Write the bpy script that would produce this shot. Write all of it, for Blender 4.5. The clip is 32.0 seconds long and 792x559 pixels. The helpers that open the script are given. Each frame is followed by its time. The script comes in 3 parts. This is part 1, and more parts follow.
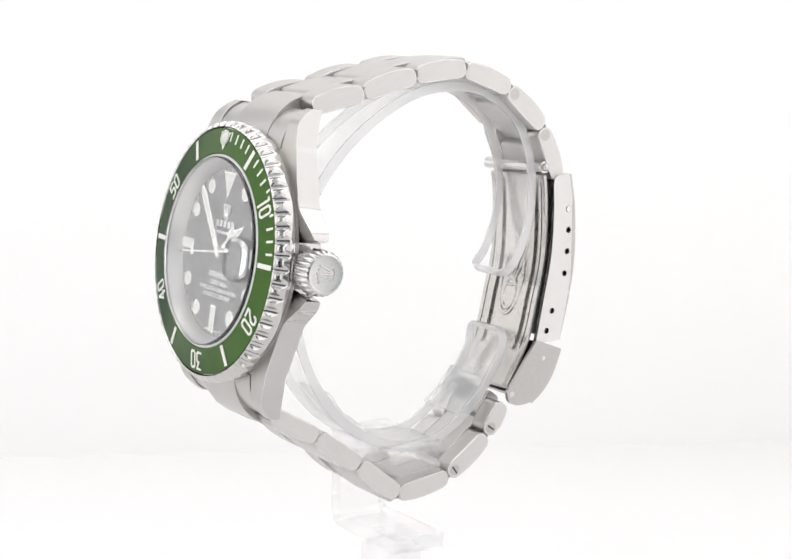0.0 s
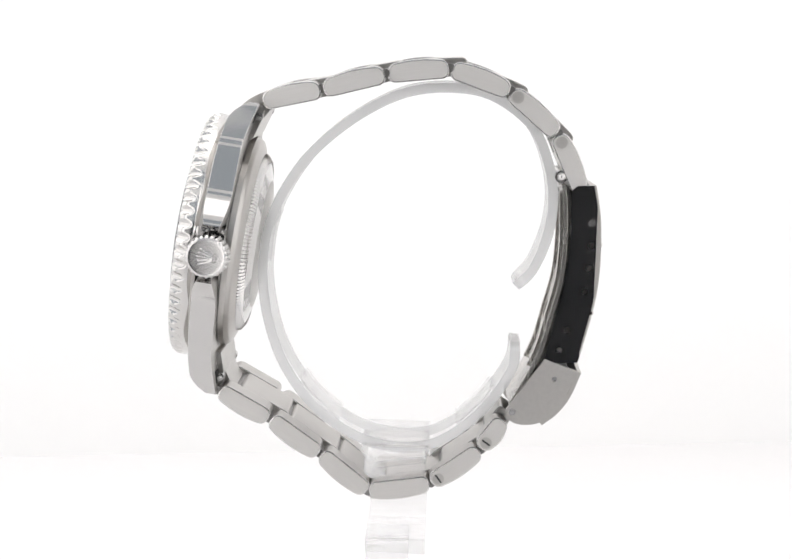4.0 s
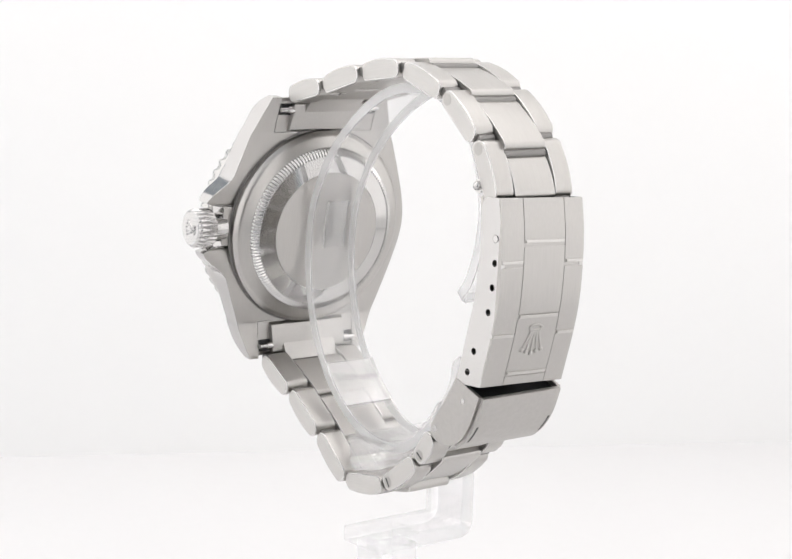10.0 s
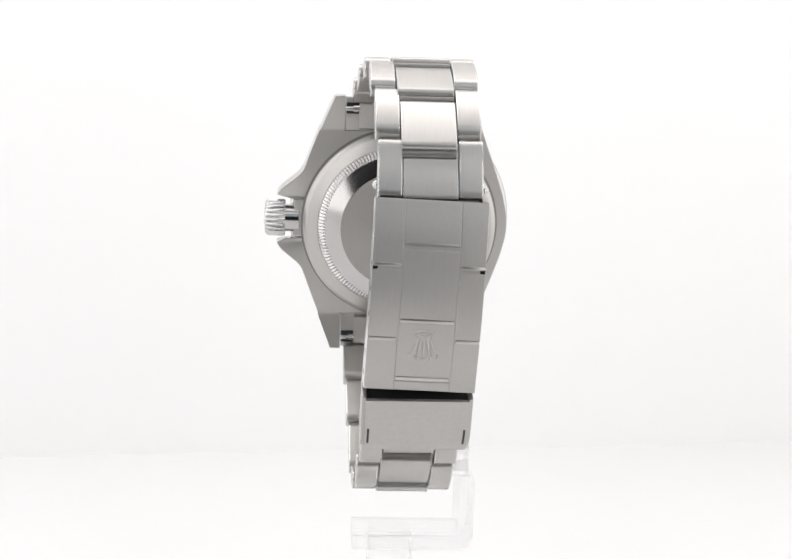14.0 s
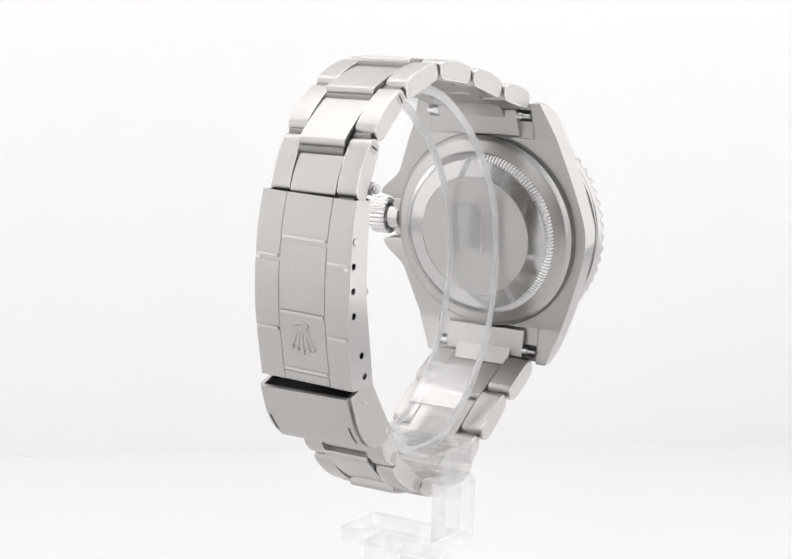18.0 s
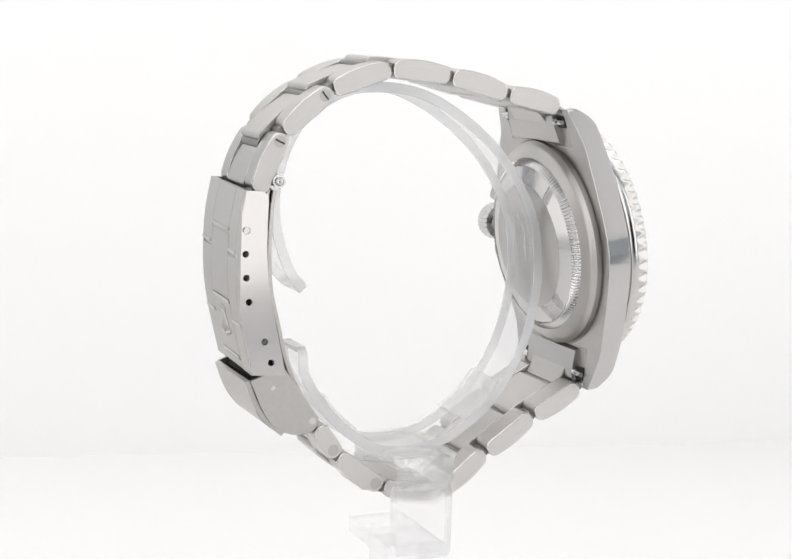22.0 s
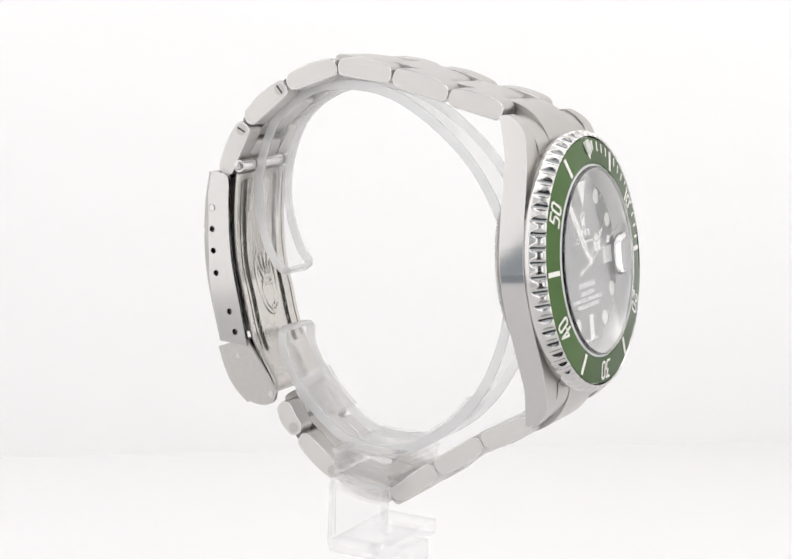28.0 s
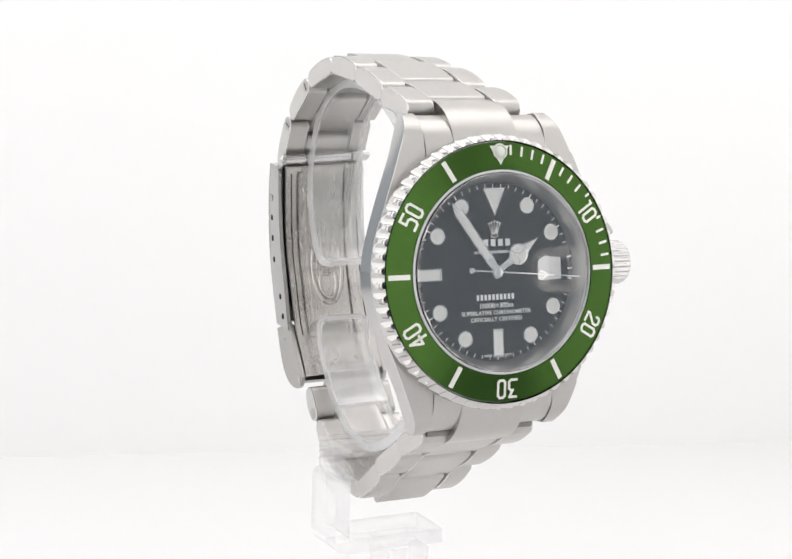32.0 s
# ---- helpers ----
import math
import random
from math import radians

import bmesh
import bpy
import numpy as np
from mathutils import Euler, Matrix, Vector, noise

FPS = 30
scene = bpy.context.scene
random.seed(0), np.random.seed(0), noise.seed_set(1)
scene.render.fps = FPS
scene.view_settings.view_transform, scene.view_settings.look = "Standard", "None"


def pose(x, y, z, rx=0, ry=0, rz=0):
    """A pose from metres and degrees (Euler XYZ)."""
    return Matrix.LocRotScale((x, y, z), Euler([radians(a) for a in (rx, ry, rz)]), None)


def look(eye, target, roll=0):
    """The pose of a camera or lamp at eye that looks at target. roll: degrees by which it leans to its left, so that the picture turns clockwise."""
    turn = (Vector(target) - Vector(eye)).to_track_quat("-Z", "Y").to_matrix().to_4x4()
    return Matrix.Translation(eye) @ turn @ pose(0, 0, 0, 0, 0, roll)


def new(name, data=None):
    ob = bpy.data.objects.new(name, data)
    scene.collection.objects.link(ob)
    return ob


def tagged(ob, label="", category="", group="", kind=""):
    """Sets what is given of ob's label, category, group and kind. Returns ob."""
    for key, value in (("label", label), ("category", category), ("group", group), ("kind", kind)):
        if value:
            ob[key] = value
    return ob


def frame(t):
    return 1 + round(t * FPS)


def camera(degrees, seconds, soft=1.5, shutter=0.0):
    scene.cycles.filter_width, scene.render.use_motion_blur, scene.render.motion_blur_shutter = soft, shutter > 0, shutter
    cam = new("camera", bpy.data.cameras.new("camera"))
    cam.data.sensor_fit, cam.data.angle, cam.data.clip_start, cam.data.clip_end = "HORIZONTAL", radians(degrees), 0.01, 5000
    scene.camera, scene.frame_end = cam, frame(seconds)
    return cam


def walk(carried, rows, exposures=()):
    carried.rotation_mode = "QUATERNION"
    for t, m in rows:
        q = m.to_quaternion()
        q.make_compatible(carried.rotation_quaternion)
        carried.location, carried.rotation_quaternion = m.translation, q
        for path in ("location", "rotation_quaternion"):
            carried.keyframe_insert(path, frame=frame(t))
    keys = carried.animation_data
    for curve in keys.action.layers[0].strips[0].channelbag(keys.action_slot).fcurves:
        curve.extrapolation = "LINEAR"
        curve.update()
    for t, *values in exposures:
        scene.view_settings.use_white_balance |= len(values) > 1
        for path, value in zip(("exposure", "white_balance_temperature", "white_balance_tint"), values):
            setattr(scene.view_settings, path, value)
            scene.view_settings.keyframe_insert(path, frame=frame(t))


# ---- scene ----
# ---- camera ----
cam = camera(28.031, 32.0, soft=1.6)
EYE = pose(0, -0.25327, 0.12667, 80.590, 0, 0.1705) @ pose(0, 0, 0, 0, 0, 1.598)
walk(cam, [(0, EYE), (32, EYE)], exposures=[(0, 0.08), (1.5, 0.13), (3, 0.16), (6, 0.06), (9, 0.0), (12, 0.04), (14, 0.05), (18, -0.01), (21, 0.0), (24, 0.06), (26, 0.06), (28, 0.0), (30, 0.0), (31, 0.0), (32, 0.02)])

# ---- world and lights ----
world = bpy.data.worlds.new("world")
scene.world = world
world.use_nodes = True
world.node_tree.nodes["Background"].inputs[0].default_value = (0.45, 0.49, 0.53, 1)
world.node_tree.nodes["Background"].inputs[1].default_value = 1.0


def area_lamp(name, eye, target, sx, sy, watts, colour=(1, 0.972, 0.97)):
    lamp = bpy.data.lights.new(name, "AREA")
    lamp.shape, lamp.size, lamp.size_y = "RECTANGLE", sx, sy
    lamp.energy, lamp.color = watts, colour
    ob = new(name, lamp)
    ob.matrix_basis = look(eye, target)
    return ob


# unseen booth lamps above and at both sides, then fills for back and front
area_lamp("ceiling_lamp", (0, 0.07, 0.405), (0, 0.07, 0), 0.53, 0.24, 0.39)
area_lamp("side_lamp", (-0.264, -0.02, 0.2), (0, -0.02, 0.199), 0.35, 0.36, 0.205)
area_lamp("side_lamp", (0.264, 0.01, 0.2), (0, 0.01, 0.199), 0.34, 0.36, 0.205)
# unseen wash added to keep the back wall near white
area_lamp("back_wall_fill", (-0.04, 0.09, 0.40), (-0.04, 0.21, 0.16), 0.44, 0.14, 0.192)

# added fill beside the opening, lifts steel faces turned to the lens
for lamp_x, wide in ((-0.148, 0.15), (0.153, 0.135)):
    area_lamp("front_fill", (lamp_x, -0.23, 0.2), (lamp_x, 0, 0.2), wide, 0.36, 0.88 * wide)

# ---- materials ----


def material(name, base, rough, metal=0.0, **extra):
    mat = bpy.data.materials.new(name)
    mat.use_nodes = True
    p = mat.node_tree.nodes["Principled BSDF"]
    p.inputs["Base Color"].default_value = (*base, 1)
    p.inputs["Roughness"].default_value = rough
    p.inputs["Metallic"].default_value = metal
    for key, value in extra.items():
        p.inputs[key.replace("_", " ")].default_value = value
    return mat


def grain(mat, scale, stretch, rough, spread, bump, tint=0.06, wear=0.0, where="Object"):
    """Fine brushed lines along one axis: roughness, relief and a little colour, with broader cloudy wear."""
    nt = mat.node_tree
    p = nt.nodes["Principled BSDF"]
    co = nt.nodes.new("ShaderNodeTexCoord")
    mp = nt.nodes.new("ShaderNodeMapping")
    mp.inputs["Scale"].default_value = stretch
    nt.links.new(co.outputs[where], mp.inputs["Vector"])
    fine = nt.nodes.new("ShaderNodeTexNoise")
    fine.inputs["Scale"].default_value = scale
    fine.inputs["Detail"].default_value = 3
    nt.links.new(mp.outputs[0], fine.inputs["Vector"])
    wide = nt.nodes.new("ShaderNodeTexNoise")
    wide.inputs["Scale"].default_value = 260
    wide.inputs["Detail"].default_value = 3
    nt.links.new(co.outputs["Object"], wide.inputs["Vector"])
    add = nt.nodes.new("ShaderNodeMath")
    add.operation = "MULTIPLY_ADD"
    add.inputs[1].default_value = spread
    add.inputs[2].default_value = rough - spread * 0.5
    nt.links.new(fine.outputs[0], add.inputs[0])
    add2 = nt.nodes.new("ShaderNodeMath")
    add2.operation = "MULTIPLY_ADD"
    add2.inputs[1].default_value = 0.06 + wear
    nt.links.new(wide.outputs[0], add2.inputs[0])
    nt.links.new(add.outputs[0], add2.inputs[2])
    nt.links.new(add2.outputs[0], p.inputs["Roughness"])
    base = p.inputs["Base Color"].default_value[:]
    mix = nt.nodes.new("ShaderNodeMix")
    mix.data_type = "RGBA"
    mix.inputs["A"].default_value = tuple(min(1, c * (1 + tint)) for c in base[:3]) + (1,)
    mix.inputs["B"].default_value = tuple(c * (1 - tint) for c in base[:3]) + (1,)
    nt.links.new(fine.outputs[0], mix.inputs["Factor"])
    nt.links.new(mix.outputs["Result"], p.inputs["Base Color"])
    if bump:
        bp = nt.nodes.new("ShaderNodeBump")
        bp.inputs["Strength"].default_value = bump
        bp.inputs["Distance"].default_value = 0.00004
        nt.links.new(fine.outputs[0], bp.inputs["Height"])
        nt.links.new(bp.outputs[0], p.inputs["Normal"])
    return mat


STEEL = (0.49, 0.475, 0.456)
brushed = grain(material("brushed_steel", STEEL, 0.3, 1.0), 700, (9, 0.3, 9), 0.30, 0.14, 0.18, 0.06)
satin = grain(material("satin_steel", STEEL, 0.3, 1.0), 1500, (1, 1, 1), 0.40, 0.08, 0.10)
polished = grain(material("polished_steel", (0.54, 0.53, 0.52), 0.08, 1.0), 700, (1, 1, 1), 0.07, 0.02, 0.0, 0.01)
bright = grain(material("bright_steel", (0.62, 0.61, 0.60), 0.15, 1.0), 700, (1, 1, 1), 0.2, 0.04, 0.0, 0.02)
bezel_steel = grain(material("bezel_steel", (0.60, 0.59, 0.575), 0.12, 1.0), 700, (1, 1, 1), 0.13, 0.03, 0.0, 0.02)
blade_steel = grain(material("blade_steel", (0.51, 0.49, 0.465), 0.25, 1.0), 600, (6, 6, 0.4), 0.23, 0.10, 0.2, 0.08)
# rougher finish for link sides; base also lightened for missing front light
side_satin_lit = grain(material("side_satin_lit_steel", (0.63, 0.615, 0.595), 0.5, 1.0), 900, (9, 0.35, 9), 0.5, 0.12, 0.2, 0.04)
clasp_satin = grain(material("clasp_satin_steel", STEEL, 0.5, 1.0), 700, (9, 9, 0.3), 0.38, 0.12, 0.18, 0.05)
rehaut = grain(material("rehaut_steel", (0.80, 0.79, 0.775), 0.3, 1.0), 900, (1, 1, 1), 0.3, 0.06, 0.0, 0.02)
clasp_ridge = grain(material("pressed_steel", (0.58, 0.565, 0.545), 0.3, 1.0), 700, (1, 1, 1), 0.26, 0.05, 0.0, 0.03)
# steel darkened to carry the shade of narrow gaps
gap_shade_steel = material("darkened_gap_steel", (0.24, 0.233, 0.225), 0.4, 1.0)
# plain black that stands for shade inside slots, seams and hollows
recess_shade = material("recess_shade_black", (0.012, 0.012, 0.012), 0.5)
white_gold = material("white_gold", (0.78, 0.77, 0.75), 0.18, 1.0)
lume = grain(material("lume", (0.92, 0.93, 0.89), 0.55), 1600, (1, 1, 1), 0.55, 0.1, 0.1, 0.03)
print_white = material("dial_print", (0.93, 0.94, 0.95), 0.5)
dial_black = grain(material("dial_lacquer", (0.010, 0.012, 0.014), 0.22, Specular_IOR_Level=0.3), 1800, (1, 1, 1), 0.2, 0.05, 0.0, 0.1)
green = grain(material("green_anodised", (0.043, 0.096, 0.019), 0.3, 0.94), 900, (1, 1, 1), 0.15, 0.04, 0.03, 0.08)
silver_fill = material("numeral_fill", (0.80, 0.79, 0.74), 0.35, 0.2)
pearl = material("pearl", (0.72, 0.74, 0.68), 0.2)
gasket = material("gasket", (0.75, 0.76, 0.76), 0.25)
date_white = material("date_disc", (0.8, 0.8, 0.8), 0.5)
sapphire = material("sapphire", (1, 1, 1), 0.0, IOR=1.76, Transmission_Weight=1.0)
def clear_plastic(name, glass, milk, shine=0.05, rough=0.05):
    """Clear acrylic: light goes straight through, with gloss by Fresnel, a share of true refraction and a share of milky scatter."""
    mat = material(name, (1, 1, 1), 0.02, IOR=1.49, Transmission_Weight=1.0)
    nt = mat.node_tree
    through_it = nt.nodes.new("ShaderNodeBsdfTransparent")
    through_it.inputs[0].default_value = (0.995, 0.995, 0.995, 1)
    gloss = nt.nodes.new("ShaderNodeBsdfGlossy")
    gloss.inputs["Roughness"].default_value = rough
    facing = nt.nodes.new("ShaderNodeLayerWeight")
    facing.inputs[0].default_value = 0.5
    steep, edge = nt.nodes.new("ShaderNodeMath"), nt.nodes.new("ShaderNodeMath")
    steep.operation, edge.operation = "POWER", "MULTIPLY_ADD"
    steep.inputs[1].default_value = 4.0
    edge.inputs[1].default_value, edge.inputs[2].default_value = 0.4, shine
    nt.links.new(facing.outputs["Facing"], steep.inputs[0])
    nt.links.new(steep.outputs[0], edge.inputs[0])
    sheen = nt.nodes.new("ShaderNodeMixShader")
    nt.links.new(edge.outputs[0], sheen.inputs[0])
    nt.links.new(through_it.outputs[0], sheen.inputs[1])
    nt.links.new(gloss.outputs[0], sheen.inputs[2])
    solid = nt.nodes.new("ShaderNodeMixShader")
    solid.inputs[0].default_value = glass
    nt.links.new(sheen.outputs[0], solid.inputs[1])
    nt.links.new(nt.nodes["Principled BSDF"].outputs[0], solid.inputs[2])
    front, back, scatter = nt.nodes.new("ShaderNodeBsdfDiffuse"), nt.nodes.new("ShaderNodeBsdfTranslucent"), nt.nodes.new("ShaderNodeMixShader")
    front.inputs[0].default_value = back.inputs[0].default_value = (0.97, 0.97, 0.97, 1)
    nt.links.new(front.outputs[0], scatter.inputs[1])
    nt.links.new(back.outputs[0], scatter.inputs[2])
    milky = nt.nodes.new("ShaderNodeMixShader")
    milky.inputs[0].default_value = milk
    nt.links.new(solid.outputs[0], milky.inputs[1])
    nt.links.new(scatter.outputs[0], milky.inputs[2])
    nt.links.new(milky.outputs[0], nt.nodes["Material Output"].inputs["Surface"])
    return mat


# milk stands in for light gathered in the acrylic, most at the edges
acrylic = clear_plastic("clear_acrylic", 0.04, 0.03, 0.06, 0.08)
milky_edge = clear_plastic("milky_acrylic_edge", 0.12, 0.25, 0.16, 0.2)
thick_acrylic = clear_plastic("thick_clear_acrylic", 0.42, 0.05, 0.09)
table_white = grain(material("table_laminate", (0.72, 0.73, 0.74), 0.5), 260, (1, 1, 1), 0.5, 0.06, 0.06, 0.02)
floor_sheet = grain(material("floor_sheet", (0.80, 0.795, 0.795), 0.6), 260, (1, 1, 1), 0.6, 0.06, 0.06, 0.006)
sheet_black = grain(material("sheet_black", (0.02, 0.02, 0.022), 0.9), 300, (1, 1, 1), 0.9, 0.05, 0.1, 0.1)
fabric = grain(material("white_fabric", (0.90, 0.90, 0.895), 0.9), 300, (1, 1, 1), 0.9, 0.05, 0.1, 0.006)

# ---- mesh helpers (millimetres) ----
MM = 0.001


def part(name, bm, mats, parent=None, label="", m=None, smooth=38, bevel=0.0, edge=-1):
    """Links a bmesh, drawn in millimetres, as one mesh object."""
    bmesh.ops.recalc_face_normals(bm, faces=bm.faces[:])
    if bevel:
        sharp = [e for e in bm.edges if len(e.link_faces) == 2 and e.calc_face_angle() > 0.7]
        if len(sharp):
            bmesh.ops.bevel(bm, geom=sharp, offset=bevel, segments=2, profile=0.6, affect="EDGES", clamp_overlap=True, material=edge)
    for v in bm.verts:
        v.co *= MM
    data = bpy.data.meshes.new(name)
    bm.to_mesh(data)
    bm.free()
    for mat in (mats if isinstance(mats, (list, tuple)) else [mats]):
        data.materials.append(mat)
    for poly in data.polygons:
        poly.use_smooth = True
    data.set_sharp_from_angle(angle=radians(smooth))
    ob = new(name, data)
    if bevel:
        even = ob.modifiers.new("even_normals", "WEIGHTED_NORMAL")
        even.keep_sharp = True
    if parent:
        ob.parent = parent
    if m is not None:
        ob.matrix_basis = m
    return tagged(ob, label)


def again(name, ob, parent, m):
    """Another object on the same mesh."""
    o = new(name, ob.data)
    o.parent = parent
    o.matrix_basis = m
    return o


def prism(bm, pts, x0, x1, index=0):
    """A closed (y, z) outline drawn out from x0 to x1."""
    a = [bm.verts.new((x0, y, z)) for y, z in pts]
    b = [bm.verts.new((x1, y, z)) for y, z in pts]
    n = len(pts)
    faces = [bm.faces.new(a), bm.faces.new(b[::-1])]
    faces += [bm.faces.new((a[i], b[i], b[(i + 1) % n], a[(i + 1) % n])) for i in range(n)]
    for f in faces:
        f.material_index = index
    return faces


def box(bm, x0, x1, y0, y1, z0, z1):
    return prism(bm, [(y0, z0), (y1, z0), (y1, z1), (y0, z1)], x0, x1)


def lathe(bm, profile, n=128, closed=False, shape=None, centre=(0, 0), index=0):
    """Turns (r, z) points about the z axis. shape(i, a) gives a change of radius at point i and angle a."""
    rows = []
    for k, (r, z) in enumerate(profile):
        if r < 1e-6:
            rows.append([bm.verts.new((centre[0], centre[1], z))])
            continue
        row = []
        for j in range(n):
            a = 2 * math.pi * j / n
            q = r + (shape(k, a) if shape else 0)
            row.append(bm.verts.new((centre[0] + q * math.cos(a), centre[1] + q * math.sin(a), z)))
        rows.append(row)
    pairs = list(zip(rows, rows[1:])) + ([(rows[-1], rows[0])] if closed else [])
    for p, q in pairs:
        for j in range(n):
            j2 = (j + 1) % n
            if len(p) == 1:
                f = bm.faces.new((p[0], q[j], q[j2]))
            elif len(q) == 1:
                f = bm.faces.new((p[j], q[0], p[j2]))
            else:
                f = bm.faces.new((p[j], q[j], q[j2], p[j2]))
            f.material_index = index
    return rows


def rod(bm, a, b, r, n=16, r2=None):
    """A round rod from a to b."""
    a, b = Vector(a), Vector(b)
    turn = (b - a).to_track_quat("Z", "Y").to_matrix()
    r2 = r if r2 is None else r2
    ends = []
    for c, q in ((a, r), (b, r2)):
        ends.append([bm.verts.new(c + turn @ Vector((q * math.cos(2 * math.pi * i / n), q * math.sin(2 * math.pi * i / n), 0))) for i in range(n)])
    for i in range(n):
        bm.faces.new((ends[0][i], ends[0][(i + 1) % n], ends[1][(i + 1) % n], ends[1][i]))
    bm.faces.new(ends[0][::-1])
    bm.faces.new(ends[1])


def ball(bm, c, r, squash=1.0):
    bmesh.ops.create_icosphere(bm, subdivisions=2, radius=r, matrix=Matrix.Translation(c) @ Matrix.Diagonal((1, 1, squash, 1)))


def spline(points, steps=8):
    """A smooth line through the points (Catmull-Rom)."""
    p = [Vector(q) for q in points]
    p = [2 * p[0] - p[1]] + p + [2 * p[-1] - p[-2]]
    out = []
    for i in range(1, len(p) - 2):
        a, b, c, d = p[i - 1:i + 3]
        for k in range(steps):
            t = k / steps
            out.append(0.5 * (2 * b + (c - a) * t + (2 * a - 5 * b + 4 * c - d) * t * t + (3 * b - a - 3 * c + d) * t ** 3))
    out.append(p[-2])
    return out


def normals(line):
    """Left-hand normals of a (y, z) line."""
    out = []
    for i in range(len(line)):
        d = (line[min(i + 1, len(line) - 1)] - line[max(i - 1, 0)]).normalized()
        out.append(Vector((-d.y, d.x)))
    return out


def ribbon(line, lo, hi):
    """The closed outline of a band along a (y, z) line, from lo to hi on its left."""
    nn = normals(line)
    return [tuple(p + n * lo) for p, n in zip(line, nn)] + [tuple(p + n * hi) for p, n in reversed(list(zip(line, nn)))]


def cut(line, z_hi, z_lo):
    """The stretch of a falling (y, z) line between two heights."""
    out = []
    for a, b in zip(line, line[1:]):
        for z in (z_hi, z_lo):
            if a.y > z >= b.y:
                out.append(a.lerp(b, (a.y - z) / (a.y - b.y)))
        if z_hi > b.y > z_lo:
            out.append(b.copy())
    if line[0].y <= z_hi:
        out.insert(0, line[0].copy())
    return sorted(out, key=lambda q: -q.y)


def writing(body, size, thick=0.05, align="CENTER", bold=0.0):
    """A bmesh of a line of text in the built-in font, in millimetres, centred on the origin."""
    curve = bpy.data.curves.new("text", "FONT")
    curve.body, curve.size, curve.align_x, curve.align_y = body, size, align, "CENTER"
    curve.extrude, curve.offset, curve.resolution_u = thick, bold, 3
    ob = new("text", curve)
    data = bpy.data.meshes.new_from_object(ob.evaluated_get(bpy.context.evaluated_depsgraph_get()))
    bm = bmesh.new()
    bm.from_mesh(data)
    bpy.data.objects.remove(ob)
    bpy.data.curves.remove(curve)
    bpy.data.meshes.remove(data)
    return bm


def emblem(bm, s, thick):
    """A plain fan of five prongs over an oval foot, in the (x, y) plane, s millimetres high."""
    for k in range(5):
        a = (k - 2) * 0.33
        tip = Vector((math.sin(a) * 0.62 * s, (0.42 - 0.06 * abs(k - 2)) * s, 0))
        rod(bm, (math.sin(a) * 0.22 * s, -0.30 * s, 0), tip, 0.055 * s + thick * 0.2, 8, 0.03 * s + thick * 0.2)
        ball(bm, tip, 0.075 * s)
    for k in range(12):
        a, b = 2 * math.pi * k / 12, 2 * math.pi * (k + 1) / 12
        rod(bm, (0.24 * s * math.cos(a), -0.40 * s + 0.09 * s * math.sin(a), 0),
            (0.24 * s * math.cos(b), -0.40 * s + 0.09 * s * math.sin(b), 0), 0.045 * s, 6)


# ---- the white booth ----


def sheet(name, corners, thick, away, label, mat=fabric):
    bm = bmesh.new()
    a = [bm.verts.new(c) for c in corners]
    b = [bm.verts.new(Vector(c) + Vector(away) * thick) for c in corners]
    n = len(corners)
    bm.faces.new(a), bm.faces.new(b[::-1])
    for i in range(n):
        bm.faces.new((a[i], a[(i + 1) % n], b[(i + 1) % n], b[i]))
    return tagged(part(name, bm, mat), label, "wall", kind="structure")


BACK, FRONT, SIDE, TOP, EDGE = 203.0, -235.0, 270.0, 410.0, -203.0
bm = bmesh.new()
box(bm, -700, 700, -800, 600, -32, -7)
tagged(part("ground", bm, table_white), "pale plain table top under the photo booth", "table top", kind="structure")
bm = bmesh.new()
box(bm, -SIDE - 4, SIDE + 4, FRONT, BACK + 75, -6, 0)
tagged(part("floor", bm, floor_sheet), "plain white seamless floor of a photo booth", "floor", kind="structure")
bm = bmesh.new()
prism(bm, [(0, -1), (0, TOP), (6, TOP), (6, -1)], -190, SIDE + 10)
tagged(part("wall_back", bm, fabric, m=pose(0, BACK * MM, 0, 0, 0, 10.2)), "white fabric back wall standing on the floor sheet", "wall", kind="structure")
sheet("wall_left", [(-SIDE, EDGE, 0), (-SIDE, 172, 0), (-SIDE, 172, TOP), (-SIDE, EDGE, TOP)], 6, (-1, 0, 0), "white fabric side wall of the booth")
sheet("wall_right", [(SIDE, -162, 0), (SIDE, BACK + 70, 0), (SIDE, BACK + 70, TOP), (SIDE, -162, TOP)], 6, (1, 0, 0), "white fabric side wall of the booth")
sheet("ceiling", [(-SIDE, -150, TOP), (SIDE, -150, TOP), (SIDE, BACK + 70, TOP), (-SIDE, BACK + 70, TOP)], 6, (0, 0, 1), "white ceiling of the booth above the lamp")
# unseen panel, added so high reflections in the flanks stay white
sheet("right_reflection_panel", [(SIDE, -228, 150), (SIDE, -163, 150), (SIDE, -163, TOP), (SIDE, -228, TOP)], 6, (1, 0, 0), "unseen white panel added for bright reflections in the case flanks")
# front wall with the opening for the lens
bm = bmesh.new()
for x0, x1, z0, z1 in ((-225, -72, 0, TOP), (83, 225, 0, TOP), (-72, 83, 285, TOP), (225, 264, 150, TOP)):
    box(bm, x0, x1, FRONT - 6, FRONT, z0, z1)
tagged(part("wall_front", bm, fabric), "white front panels beside the opening for the lens", "wall", kind="structure")

# unseen black sheet, added so polished flanks mirror dark through the opening
bm = bmesh.new()
box(bm, -110, 110, -345, -340, -6.5, 190)
